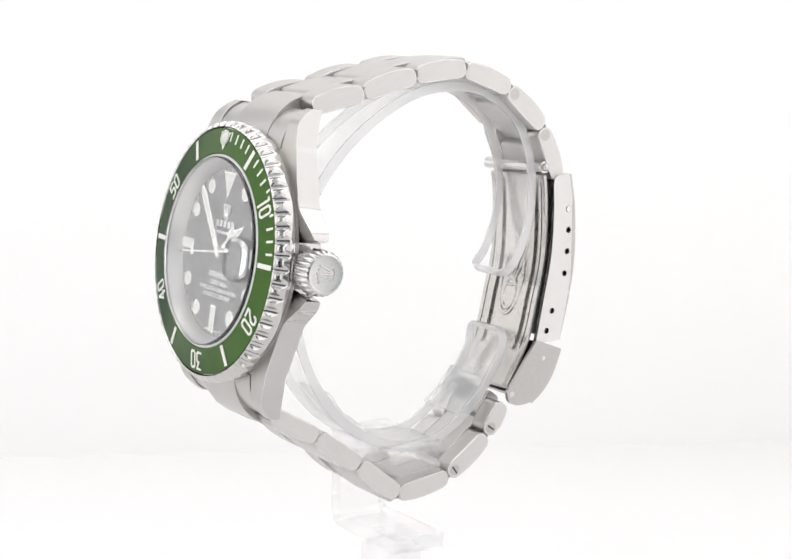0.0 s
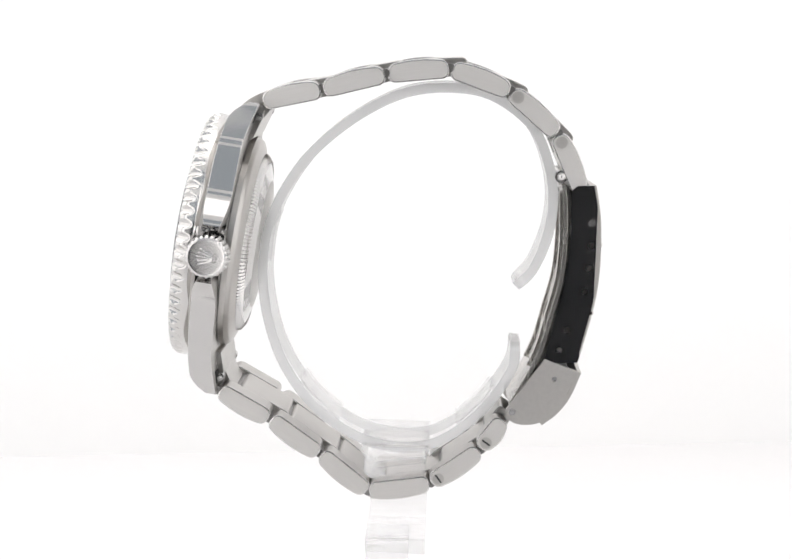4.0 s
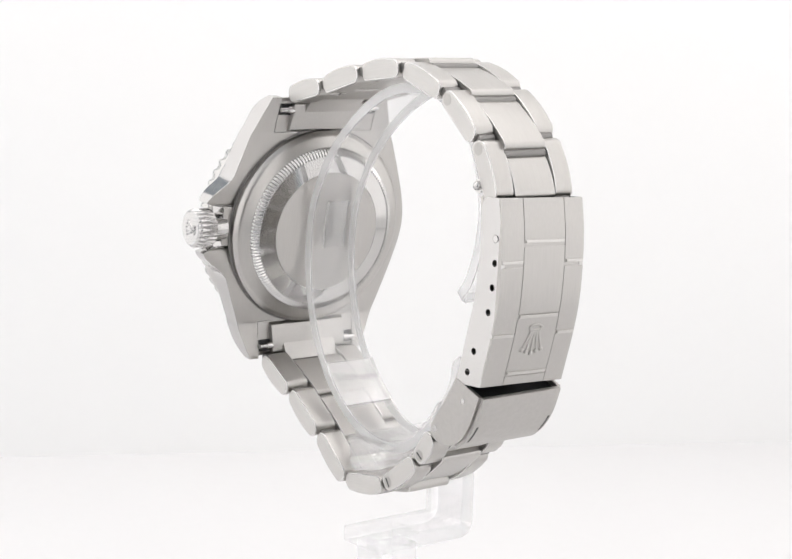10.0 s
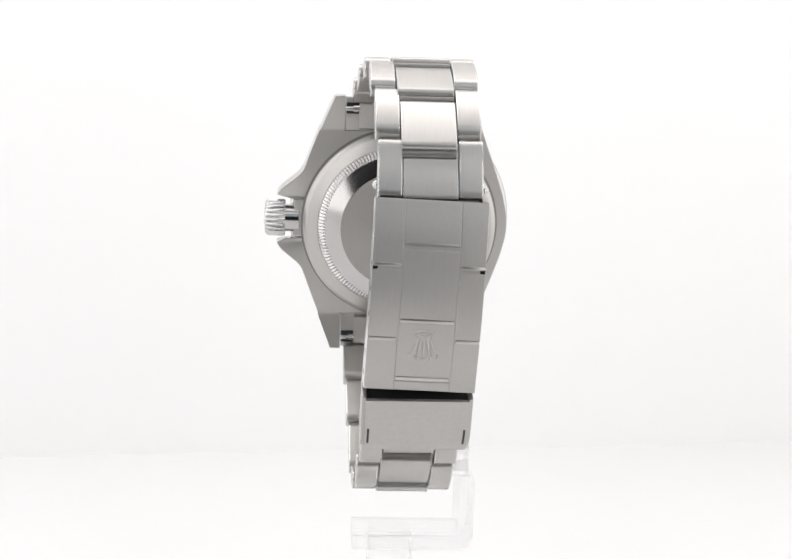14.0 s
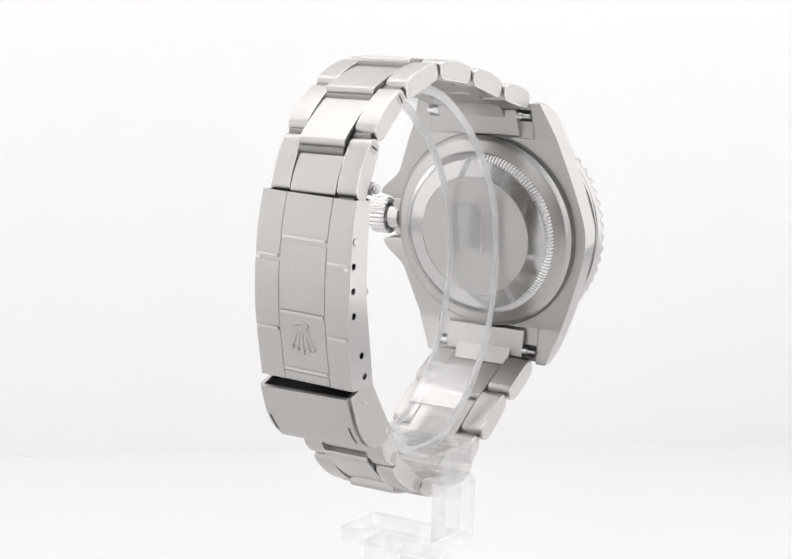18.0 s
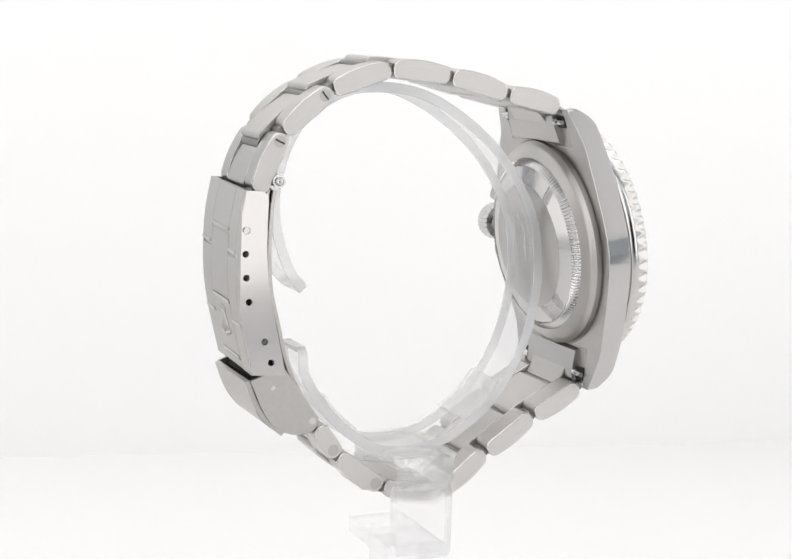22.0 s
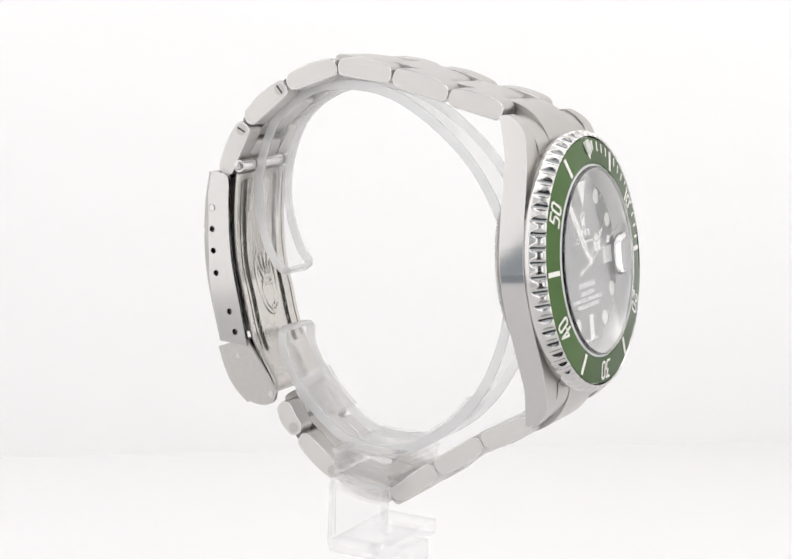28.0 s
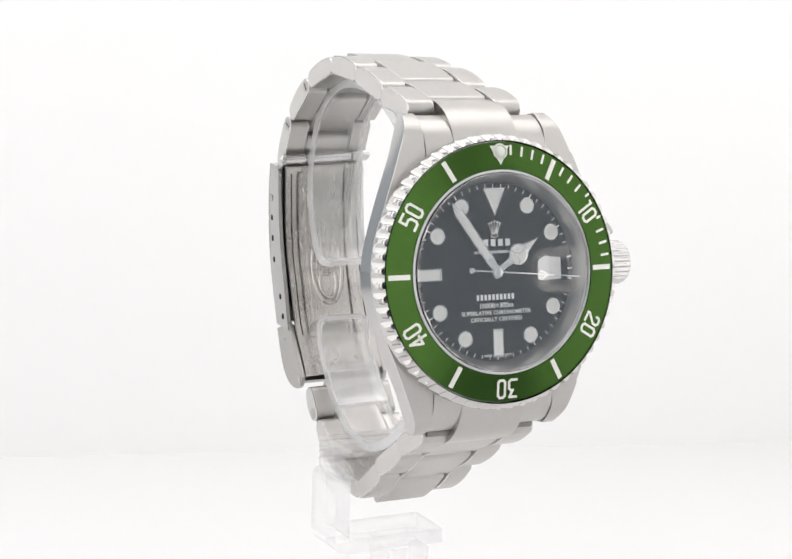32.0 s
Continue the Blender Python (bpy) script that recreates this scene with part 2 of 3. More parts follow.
tagged(part("dark_reflection_sheet", bm, sheet_black), "unseen black sheet added for dark reflections in the steel", "wall", kind="structure")

# ---- the wristwatch ----
LIFT = 59.0          # the lowest link lies this far under the drawing's zero height
AXIS = 108.0         # height of the drawing's zero over the floor
watch = new("wristwatch")
tagged(watch, "steel diver's wristwatch, green bezel, black dial, closed round clear stand", "wristwatch")
UP = Matrix.Translation((0, 0, LIFT * MM))


def at(x, y, z, m=None):
    """A pose in the watch's drawing, in millimetres."""
    t = UP @ Matrix.Translation((x * MM, y * MM, z * MM))
    return t @ m if m is not None else t


FACE = at(-1.1, -33.8, -16.75, Matrix.Rotation(radians(-0.2), 4, "Z") @ Matrix.Rotation(radians(90 - 7.76), 4, "X"))
BODY = at(-0.95, -34.05, -16.75, Matrix.Rotation(radians(90 - 7.76), 4, "X") @ Matrix.Diagonal((0.985, 0.985, 0.985, 1)))


def top_z(v):
    v = abs(v)
    return -3.75 if v < 12 else -3.75 - 0.011 * (v - 12) ** 2.0 - (0.0 if v < 20 else 0.15 * (v - 20) ** 2.2)


def out_x(v):
    """Half width of the case: two nearly flat flanks that meet in a soft crease at mid height."""
    return 19.6 - 0.38 * (math.sqrt(v * v + 25) - 5) - 0.0006 * v * v


def guard_x(v):
    """The crown side: a concave sweep out of the flank into a rounded guard on either side of the crown."""
    u = abs(v)
    if u < 3.7:
        return 19.0
    if u < 4.4:
        return 19.0 + 3.1 * math.sqrt((u - 3.7) / 0.7)
    if u < 9.6:
        return out_x(v) + (22.1 - out_x(4.4)) * (0.5 + 0.5 * math.cos(math.pi * (u - 4.4) / 5.2)) ** 1.1
    return out_x(v)


TAPER = 0.1


def make_case():
    """The middle case and its four lugs in one skin, strip by strip from six to twelve o'clock."""
    bm = bmesh.new()
    inner = 10.15
    steps_in = [0.5 + side * u for side in (-1, 1) for u in (3.69, 3.86, 4.12, 4.4, 4.8)]
    vs = sorted([v for v in (-17 + 0.5 * k for k in range(69)) if min(abs(v - q) for q in steps_in) > 0.24] + steps_in)

    def ends(v):
        """Heights of the guard's edge: it thins towards the crown."""
        u = abs(v - 0.5)
        t = max(0.0, min(1.0, (9.4 - u) / 5.7)) if u >= 3.69 else 0.0
        thin = 1.5 * (1 - math.sqrt(1 - t * t))
        return top_z(v) - thin, -7.6 + 0.85 * thin

    rows = []
    for v in vs:
        zt, zb = top_z(v), -7.6
        gt, gb = ends(v)
        rows.append([bm.verts.new(c) for c in ((-out_x(v) + TAPER, v, zb), (-out_x(v), v, zt), (-inner, v, zt), (inner, v, zt),
                                               (guard_x(v - 0.5), v, gt), (guard_x(v - 0.5) - TAPER, v, gb), (inner, v, zb), (-inner, v, zb))])
    for a, b in zip(rows, rows[1:]):
        for i in range(8):
            bm.faces.new((a[i], b[i], b[(i + 1) % 8], a[(i + 1) % 8]))
    for row, sy in ((rows[0], -1), (rows[-1], 1)):
        bm.faces.new((row[2], row[3], row[6], row[7]))
        for sx, first in ((-1, (row[7], row[2], row[1], row[0])), (1, (row[6], row[3], row[4], row[5]))):
            last = first
            for k in range(1, 15):
                v = 17 + 6.4 * k / 14
                zb = -7.6 - 1.45 * (k / 14) ** 1.2
                zt = max(top_z(v), zb + 0.35)
                here = [bm.verts.new((sx * x, sy * v, z)) for x, z in ((inner, zb), (inner, zt), (out_x(v), zt), (out_x(v) - TAPER, zb))]
                for i in range(4):
                    bm.faces.new((last[i], here[i], here[(i + 1) % 4], last[(i + 1) % 4]))
                last = here
            bm.faces.new(last)
    bmesh.ops.recalc_face_normals(bm, faces=bm.faces[:])
    for f in bm.faces:
        f.material_index = 1 if abs(f.normal.z) < 0.5 and abs(f.calc_center_median().x) > 10.5 and abs(f.calc_center_median().y) < 23.3 else 0
    return part("case", bm, [case_brushed, polished, bright], watch, "steel case with brushed lugs and polished flanks", BODY, 30, bevel=0.24, edge=2)


case_brushed = grain(material("case_brushed_steel", STEEL, 0.28, 1.0), 700, (9, 0.3, 9), 0.31, 0.12, 0.16, 0.05)
make_case()

# neck ring under the bezel
bm = bmesh.new()
lathe(bm, [(19.35, -3.95), (19.4, -3.1), (18.6, -2.6), (16, -2.6), (16, -3.95)], 96, closed=True)
part("bezel_seat", bm, satin, watch, "", BODY)


EDGE_ROWS = [(19.1, -0.14)] + [(19.32 + 0.38 * math.sin(math.pi / 2 * min(1, k / 4)), -0.34 - 0.2 * k) for k in range(11)] + [(19.6, -2.7), (19.4, -3.0), (19.2, -3.2)]


def scallop(i, a):
    """Sixty hollows, each a slanting round cut that is widest at the top edge and runs out to a point below."""
    if not 2 <= i < 2 + len(EDGE_ROWS):
        return 0
    r, z = EDGE_ROWS[i - 2]
    across = 2 * ((60 * a / (2 * math.pi) + 0.5) % 1.0 - 0.5)
    deep = 0.98 * (1 - (-z - 0.14) / 2.1) - 1.05 * across * across
    return min(0.0, 19.7 - deep - r) if deep > 0 else 0


bm = bmesh.new()
lathe(bm, [(18.55, -0.42), (18.75, -0.02)] + EDGE_ROWS + [(14.6, -3.2), (14.6, -0.42)], 960, closed=True, shape=scallop)
bezel = part("bezel", bm, bezel_steel, watch, "polished steel rotating bezel with a toothed edge", FACE, 34)
bm = bmesh.new()
lathe(bm, [(18.5, -0.40), (18.5, -0.12), (14.72, 0.36), (14.58, 0.24), (14.58, -0.40)], 160, closed=True)
part("bezel_insert", bm, green, bezel, "green anodised bezel insert")


def slope_z(r):
    return 0.28 - (r - 15.35) * 0.127


def on_insert(minute, r):
    """A place on the insert, with y pointing out and z along its normal."""
    a = radians(-6 * minute)
    return Matrix.Rotation(a, 4, "Z") @ Matrix.Translation((0, r * MM, (slope_z(r) + 0.02) * MM)) @ Matrix.Rotation(-0.126, 4, "X")


def bezel_bar(minute, length, width, r):
    bm = bmesh.new()
    box(bm, -width / 2, width / 2, -length / 2, length / 2, -0.05, 0.05)
    part("minute_mark", bm, silver_fill, bezel, "", on_insert(minute, r))


for m5 in (5, 15, 25, 35, 45, 55):
    bezel_bar(m5, 3.2, 0.72, 16.6)
for m1 in range(1, 15):
    if m1 not in (5, 9, 10, 11):
        bezel_bar(m1, 1.45, 0.34, 17.4)
for m1 in (9, 11):
    bezel_bar(m1, 0.8, 0.34, 18.0)
DIGIT_H = 2.5
DIGITS = {
    "0": [(0.3, 0), (0.82, 0), (1.12, 0.3), (1.12, 2.2), (0.82, 2.5), (0.3, 2.5), (0, 2.2), (0, 0.3), (0.3, 0)],
    "1": [(0.05, 2.5), (0.45, 2.5), (0.45, -0.16)],
    "2": [(0, 1.85), (0, 2.2), (0.3, 2.5), (0.82, 2.5), (1.12, 2.2), (1.12, 1.6), (0, 0.35), (0, 0), (1.28, 0)],
    "3": [(-0.1, 2.5), (1.0, 2.5), (0.5, 1.5), (0.85, 1.5), (1.12, 1.2), (1.12, 0.3), (0.82, 0), (-0.1, 0)],
    "4": [(0.85, -0.16), (0.85, 2.5), (0, 0.75), (1.3, 0.75)],
    "5": [(1.2, 2.5), (0, 2.5), (0, 1.45), (0.82, 1.45), (1.12, 1.15), (1.12, 0.3), (0.82, 0), (-0.1, 0)],
}


def engraved(text, wide=0.36):
    """Squared, open numerals drawn as thin strokes."""
    bm = bmesh.new()
    starts = [-1.42, 0.36] if text[0] != "1" else [-1.0, 0.2]
    for ch, x0 in zip(text, starts):
        line = [Vector((x0 + x, y - DIGIT_H / 2)) for x, y in DIGITS[ch]]
        for k, (a, b) in enumerate(zip(line, line[1:])):
            d = (b - a).normalized() * (wide / 2)
            n = Vector((-d.y, d.x))
            a, b = a - d * 0.8, b + d * 0.8
            z = 0.05 + 0.006 * (k % 2)
            low = [bm.verts.new((*q, -0.05)) for q in (a - n, b - n, b + n, a + n)]
            top = [bm.verts.new((*q, z)) for q in (a - n, b - n, b + n, a + n)]
            bm.faces.new(low[::-1]), bm.faces.new(top)
            for i in range(4):
                bm.faces.new((low[i], low[(i + 1) % 4], top[(i + 1) % 4], top[i]))
    return bm


for tens in (10, 20, 30, 40, 50):
    part("numeral", engraved(str(tens)), silver_fill, bezel, "", on_insert(tens, 16.62))
bm = bmesh.new()
prism(bm, [(1.35, -0.05), (1.35, 0.05), (-1.35, 0.05), (-1.35, -0.05)], -1, 1)
for v in bm.verts:
    v.co.x *= 1.55 if v.co.y > 0 else 0.06
part("triangle", bm, silver_fill, bezel, "silver triangle at the top of the bezel", on_insert(0, 16.6))
bm = bmesh.new()
ball(bm, (0, 0, 0), 0.95, 0.55)
lathe(bm, [(0.9, -0.1), (1.15, -0.1), (1.15, 0.22), (0.95, 0.3)], 24, closed=True)
part("pearl", bm, [pearl], bezel, "round pale luminous pearl", on_insert(0, 17.1))

# dial, flange, crystal
DIAL = -2.9
bm = bmesh.new()
lathe(bm, [(0, DIAL), (13.4, DIAL), (13.4, DIAL - 0.4), (0, DIAL - 0.4)], 128)
dial = part("dial", bm, dial_black, watch, "glossy black dial with white markers", FACE)
bm = bmesh.new()
lathe(bm, [(12.8, DIAL + 0.02), (13.9, -0.7), (14.45, -0.7), (14.45, DIAL - 0.5), (12.8, DIAL - 0.5)], 128, closed=True)
part("flange", bm, rehaut, watch, "satin steel ring round the dial", FACE)


def on_dial(clock_angle, r, lift=0.0):
    a = radians(-clock_angle)
    return Matrix.Rotation(a, 4, "Z") @ Matrix.Translation((0, r * MM, (DIAL + lift) * MM))


def marker_shape(outline):
    """A white filling in a metal rim, from a closed (x, y) outline."""
    bm = bmesh.new()
    c = Vector((sum(p[0] for p in outline) / len(outline), sum(p[1] for p in outline) / len(outline)))
    rings = []
    for grow, z in ((1.0, 0.0), (1.0, 0.34), (0.86, 0.34), (0.86, 0.26)):
        rings.append([bm.verts.new((c.x + (p[0] - c.x) * grow, c.y + (p[1] - c.y) * grow, z)) for p in outline])
    n = len(outline)
    for a, b in zip(rings, rings[1:]):
        for i in range(n):
            bm.faces.new((a[i], a[(i + 1) % n], b[(i + 1) % n], b[i])).material_index = 0
    bm.faces.new(rings[-1]).material_index = 1
    bm.faces.new(rings[0][::-1]).material_index = 0
    return bm


round_marker = None
for hour in (1, 2, 4, 5, 7, 8, 10, 11):
    place = on_dial(hour * 30, 10.8)
    if round_marker is None:
        bm = marker_shape([(1.2 * math.cos(2 * math.pi * k / 32), 1.2 * math.sin(2 * math.pi * k / 32)) for k in range(32)])
        round_marker = part("hour_marker", bm, [white_gold, lume], dial, "", place)
    else:
        again("hour_marker", round_marker, dial, place)
bm = marker_shape([(-0.85, -2.05), (0.85, -2.05), (0.85, 2.05), (-0.85, 2.05)])
bar_marker = part("hour_marker", bm, [white_gold, lume], dial, "", on_dial(180, 10.2))
again("hour_marker", bar_marker, dial, on_dial(270, 10.9))
bm = marker_shape([(-1.85, 1.95), (0, -2.1), (1.85, 1.95)])
part("hour_marker", bm, [white_gold, lume], dial, "triangular marker at twelve", on_dial(0, 10.1))
for minute in range(60):
    if minute == 0:
        bm = bmesh.new()
        box(bm, -0.05, 0.05, -0.28, 0.28, 0, 0.03)
        first = part("minute_line", bm, print_white, dial, "", on_dial(0, 12.35, 0.01))
        bm = bmesh.new()
        box(bm, -0.08, 0.08, -0.3, 0.3, 0, 0.03)
        fat = part("minute_line", bm, print_white, dial, "", on_dial(30, 12.35, 0.012))
    elif minute % 5 == 0 and minute not in (5,):
        again("minute_line", fat, dial, on_dial(minute * 6, 12.35, 0.01))
    elif minute % 5:
        again("minute_line", first, dial, on_dial(minute * 6, 12.35, 0.01))


def flat(x, y, lift=0.02):
    return Matrix.Translation((x * MM, y * MM, (DIAL + lift) * MM))


def bars(name, count, width, high, x, y):
    """A row of plain blocks in place of a name."""
    bm = bmesh.new()
    step = width / count
    for k in range(count):
        box(bm, -width / 2 + k * step, -width / 2 + (k + 0.62) * step, -high / 2, high / 2, 0, 0.04)
    part(name, bm, print_white, dial, "row of plain white blocks", flat(x, y))


bm = bmesh.new()
emblem(bm, 2.5, 0.0)
part("emblem", bm, white_gold, dial, "small raised fan-shaped emblem", flat(0, 6.2, 0.1))
bars("name_blocks", 5, 6.0, 1.0, 0, 4.2)
bars("line_blocks", 21, 6.6, 0.4, 0, 2.85)
bars("name_blocks", 10, 6.4, 0.8, 0, -3.6)
for body, size, y in (("1000ft=300m", 1.05, -4.85), ("SUPERLATIVE CHRONOMETER", 0.84, -5.85), ("OFFICIALLY CERTIFIED", 0.84, -6.8)):
    part("lettering", writing(body, size, 0.02, bold=0.012), print_white, dial, "", flat(0, y))
for sx, body in ((-1, "SWISS"), (1, "MADE")):
    part("lettering", writing(body, 0.5, 0.02), print_white, dial, "", flat(sx * 1.6, -12.0))
bm = bmesh.new()
box(bm, -1.7, 1.7, -1.3, 1.3, 0, 0.05)
part("date_window", bm, date_white, dial, "white date window", flat(9.2, 0))

bm = bmesh.new()
lathe(bm, [(14.2, -0.65), (14.2, 0.38), (14.35, 0.5), (14.55, 0.3), (14.55, -0.65)], 128, closed=True)
part("crystal_gasket", bm, gasket, watch, "pale gasket round the crystal", FACE)


def crystal_top(x, y):
    """Height of the crystal's upper face: flat, with a small domed lens over the date."""
    d = (abs(x - 9.3) / 3.4) ** 3 + (abs(y) / 2.8) ** 3
    return 0.82 + (0.16 + 0.3 * (1 - d ** 1.2) if d < 1 else 0.16 * max(0.0, 1 - (d - 1) / 0.7) ** 1.5)


bm = bmesh.new()
lathe(bm, [(0, 0.82)] + [(0.1 * k, 0.82) for k in range(1, 139)] + [(13.98, 0.82), (14.17, 0.66), (14.17, -0.64), (0, -0.64)], 432)
for v in bm.verts:
    if v.co.z > 0.8:
        v.co.z = crystal_top(v.co.x, v.co.y)
crystal = part("crystal", bm, sapphire, watch, "clear flat sapphire crystal with a small date lens", FACE, 50)
crystal.visible_shadow = False


HANDS = FACE @ Matrix.Translation((0, 0, -0.95 * MM))


# hands: drawn pointing to twelve
def hand_bar(bm, w, y0, y1, z, index=0):
    for f in prism(bm, [(y0, z), (y1, z), (y1, z + 0.14), (y0, z + 0.14)], -w / 2, w / 2):
        f.material_index = index


def pointed(bm, pts, z, thick, index):
    a = [bm.verts.new((x, y, z)) for x, y in pts]
    b = [bm.verts.new((x, y, z + thick)) for x, y in pts]
    n = len(pts)
    fs = [bm.faces.new(a[::-1]), bm.faces.new(b)]
    fs += [bm.faces.new((a[i], a[(i + 1) % n], b[(i + 1) % n], b[i])) for i in range(n)]
    for f in fs:
        f.material_index = index


bm = bmesh.new()
pointed(bm, [(-0.35, 0), (-0.55, 3.0), (0.55, 3.0), (0.35, 0)], -1.45, 0.14, 0)
lathe(bm, [(0.0, -1.45), (1.55, -1.45), (1.55, -1.3), (0.0, -1.3)], 40, centre=(0, 4.3), index=0)
lathe(bm, [(0.0, -1.29), (1.28, -1.29), (0.0, -1.26)], 40, centre=(0, 4.3), index=1)
for a in (90, 210, 330):
    d = Vector((math.cos(radians(a)), math.sin(radians(a)), 0))
    e = Vector((-d.y, d.x, 0)) * 0.1
    c = Vector((0, 4.3, -1.25))
    vs = [bm.verts.new(c + e), bm.verts.new(c - e), bm.verts.new(c + d * 1.4 - e), bm.verts.new(c + d * 1.4 + e)]
    bm.faces.new(vs)
pointed(bm, [(-0.75, 5.7), (0, 8.3), (0.75, 5.7)], -1.45, 0.14, 0)
pointed(bm, [(-0.42, 5.85), (0, 7.6), (0.42, 5.85)], -1.30, 0.03, 1)
lathe(bm, [(0.0, -1.47), (0.95, -1.47), (0.95, -1.3), (0.0, -1.3)], 32)
hour_hand = part("hour_hand", bm, [white_gold, lume], watch, "steel hour hand with a divided white disc", HANDS)
bm = bmesh.new()
pointed(bm, [(-0.42, 0), (-0.72, 2.2), (-0.72, 10.6), (0, 12.4), (0.72, 10.6), (0.72, 2.2), (0.42, 0)], -1.2, 0.13, 0)
pointed(bm, [(-0.46, 2.4), (-0.46, 10.5), (0, 11.6), (0.46, 10.5), (0.46, 2.4)], -1.07, 0.03, 1)
lathe(bm, [(0.0, -1.22), (0.85, -1.22), (0.85, -1.05), (0.0, -1.05)], 32)
minute_hand = part("minute_hand", bm, [white_gold, lume], watch, "steel minute hand filled with white", HANDS)
bm = bmesh.new()
hand_bar(bm, 0.2, -4.4, 13.0, -1.0)
lathe(bm, [(0.0, -1.02), (0.45, -1.02), (0.45, -0.92), (0.0, -0.92)], 20, centre=(0, -4.4))
lathe(bm, [(0.0, -1.02), (0.62, -1.02), (0.62, -0.95), (0.0, -0.95)], 24, centre=(0, 7.9))
lathe(bm, [(0.0, -0.93), (0.45, -0.93), (0.0, -0.91)], 24, centre=(0, 7.9), index=1)
lathe(bm, [(0.0, -1.02), (0.7, -1.02), (0.6, -0.85), (0.0, -0.8)], 32)
second_hand = part("second_hand", bm, [white_gold, lume], watch, "thin steel second hand with a white dot", HANDS)

# crown and its tube
CROWN = BODY @ Matrix.Translation((-0.4 * MM, 0.4 * MM, -5.85 * MM)) @ Matrix.Rotation(radians(90), 4, "Y")


bm = bmesh.new()
lathe(bm, [(0, 20.9), (3.1, 20.9), (3.35, 21.15), (3.35, 23.9), (3.05, 24.35), (2.75, 24.55), (2.3, 24.5), (0, 24.6)], 240,
      shape=lambda i, a: (-0.34 if i in (2, 3) else 0) * (0.5 + 0.5 * math.cos(24 * a)) ** 1.2)
crown = part("crown", bm, bright, watch, "fluted steel winding crown", CROWN)
bm = bmesh.new()
emblem(bm, 3.1, 0.0)
part("emblem", bm, bright, crown, "raised fan-shaped emblem", Matrix.Translation((0, 0, 24.55 * MM)) @ Matrix.Rotation(radians(90), 4, "Z"))
bm = bmesh.new()
rod(bm, (0, 0, 18.5), (0, 0, 21.2), 2.5, 40)
part("crown_tube", bm, polished, watch, "", CROWN)

# case back, drawn facing down
bm = bmesh.new()
lathe(bm, [(17.3, -7.3), (17.3, -8.6), (16.95, -8.95), (16.75, -9.25), (16.4, -9.42), (14.85, -10.0), (14.75, -10.04), (14.5, -9.9)], 160)
case_back = part("case_back", bm, brushed, watch, "satin and polished steel screw-down case back", BODY)
bm = bmesh.new()
lathe(bm, [(14.7, -10.0), (14.6, -10.55), (13.75, -11.1), (13.6, -10.9)], 1200, shape=lambda i, a: (-0.42 if i in (1, 2) else 0) * (0.5 + 0.5 * math.cos(150 * a)))
part("fluted_ring", bm, bright, case_back, "finely fluted steel ring")
bm = bmesh.new()
lathe(bm, [(13.8, -10.8), (13.55, -10.98), (13.5, -10.99), (10.66, -11.65), (10.6, -11.66), (10.5, -11.6)], 128)
part("polished_ring", bm, polished, case_back, "mirror-polished steel ring")
bm = bmesh.new()
lathe(bm, [(10.6, -11.5), (10.5, -11.7), (0, -11.74)], 96)
part("centre_disc", bm, brushed, case_back, "brushed steel centre disc")

bm = bmesh.new()
lathe(bm, [(17.3, -7.5), (17.72, -7.66), (17.3, -7.72)], 128)
part("joint_ring", bm, gap_shade_steel, case_back, "dark joint round the case back")

# ---- bracelet ----
TOPS = [(-22.1, 5.2), (-12.8, 7.3), (-3.0, 9.9), (6.9, 11.0), (16.4, 7.75), (24.0, 1.35), (28.1, -7.6)]
LOWS = [(17.3, -44.3), (13.7, -49.5), (5.9, -55.3), (-4.2, -56.9), (-12.0, -50.8), (-20.1, -45.2), (-28.3, -40.7)]
TOP_X = [-1.5, -1.5, -1.6, -1.75, -1.9, -2.2, -2.4]
LOW_X = [-1.2, -0.8, -0.6, -0.7, -0.8, -0.9, -1.0]
TOP_W = [9.7, 9.2, 8.7, 8.25, 7.8, 7.55, 7.5]
LOW_W = [7.5, 7.5, 7.6, 8.05, 8.55, 9.15, 9.7]
THICK = 3.0


def side_outline(length, thick, bulge=0.30, corner=1.42):
    """A link seen from the side, (along, out): rounded ends and a gently bowed outer edge."""
    h, out = length / 2 - 0.2, []
    t0, t1 = -thick / 2, thick / 2
    for cx, cz, a0 in ((h - corner, t1 - corner, 0), (-h + corner, t1 - corner, 90)):
        arc = [(cx + corner * math.cos(radians(a0 + k * 18)), cz + corner * math.sin(radians(a0 + k * 18))) for k in range(6)]
        out += arc
        if a0 == 0:
            for k in range(1, 8):
                s = 1 - 2 * k / 8
                out.append((s * (h - corner), t1 + bulge * (1 - s * s)))
    low = corner * 0.85
    for cx, a0 in ((-h + low, 180), (h - low, 270)):
        out += [(cx + low * math.cos(radians(a0 + k * 18)), t0 + low + low * math.sin(radians(a0 + k * 18))) for k in range(6)]
    return out


def chain_pose(a, b, x):
    d = (Vector(b) - Vector(a)).normalized()
    m = (Vector(a) + Vector(b)) / 2
    turn = Matrix(((1, 0, 0), (0, d.x, -d.y), (0, d.y, d.x))).to_4x4()
    return at(x, m.x, m.y, turn)


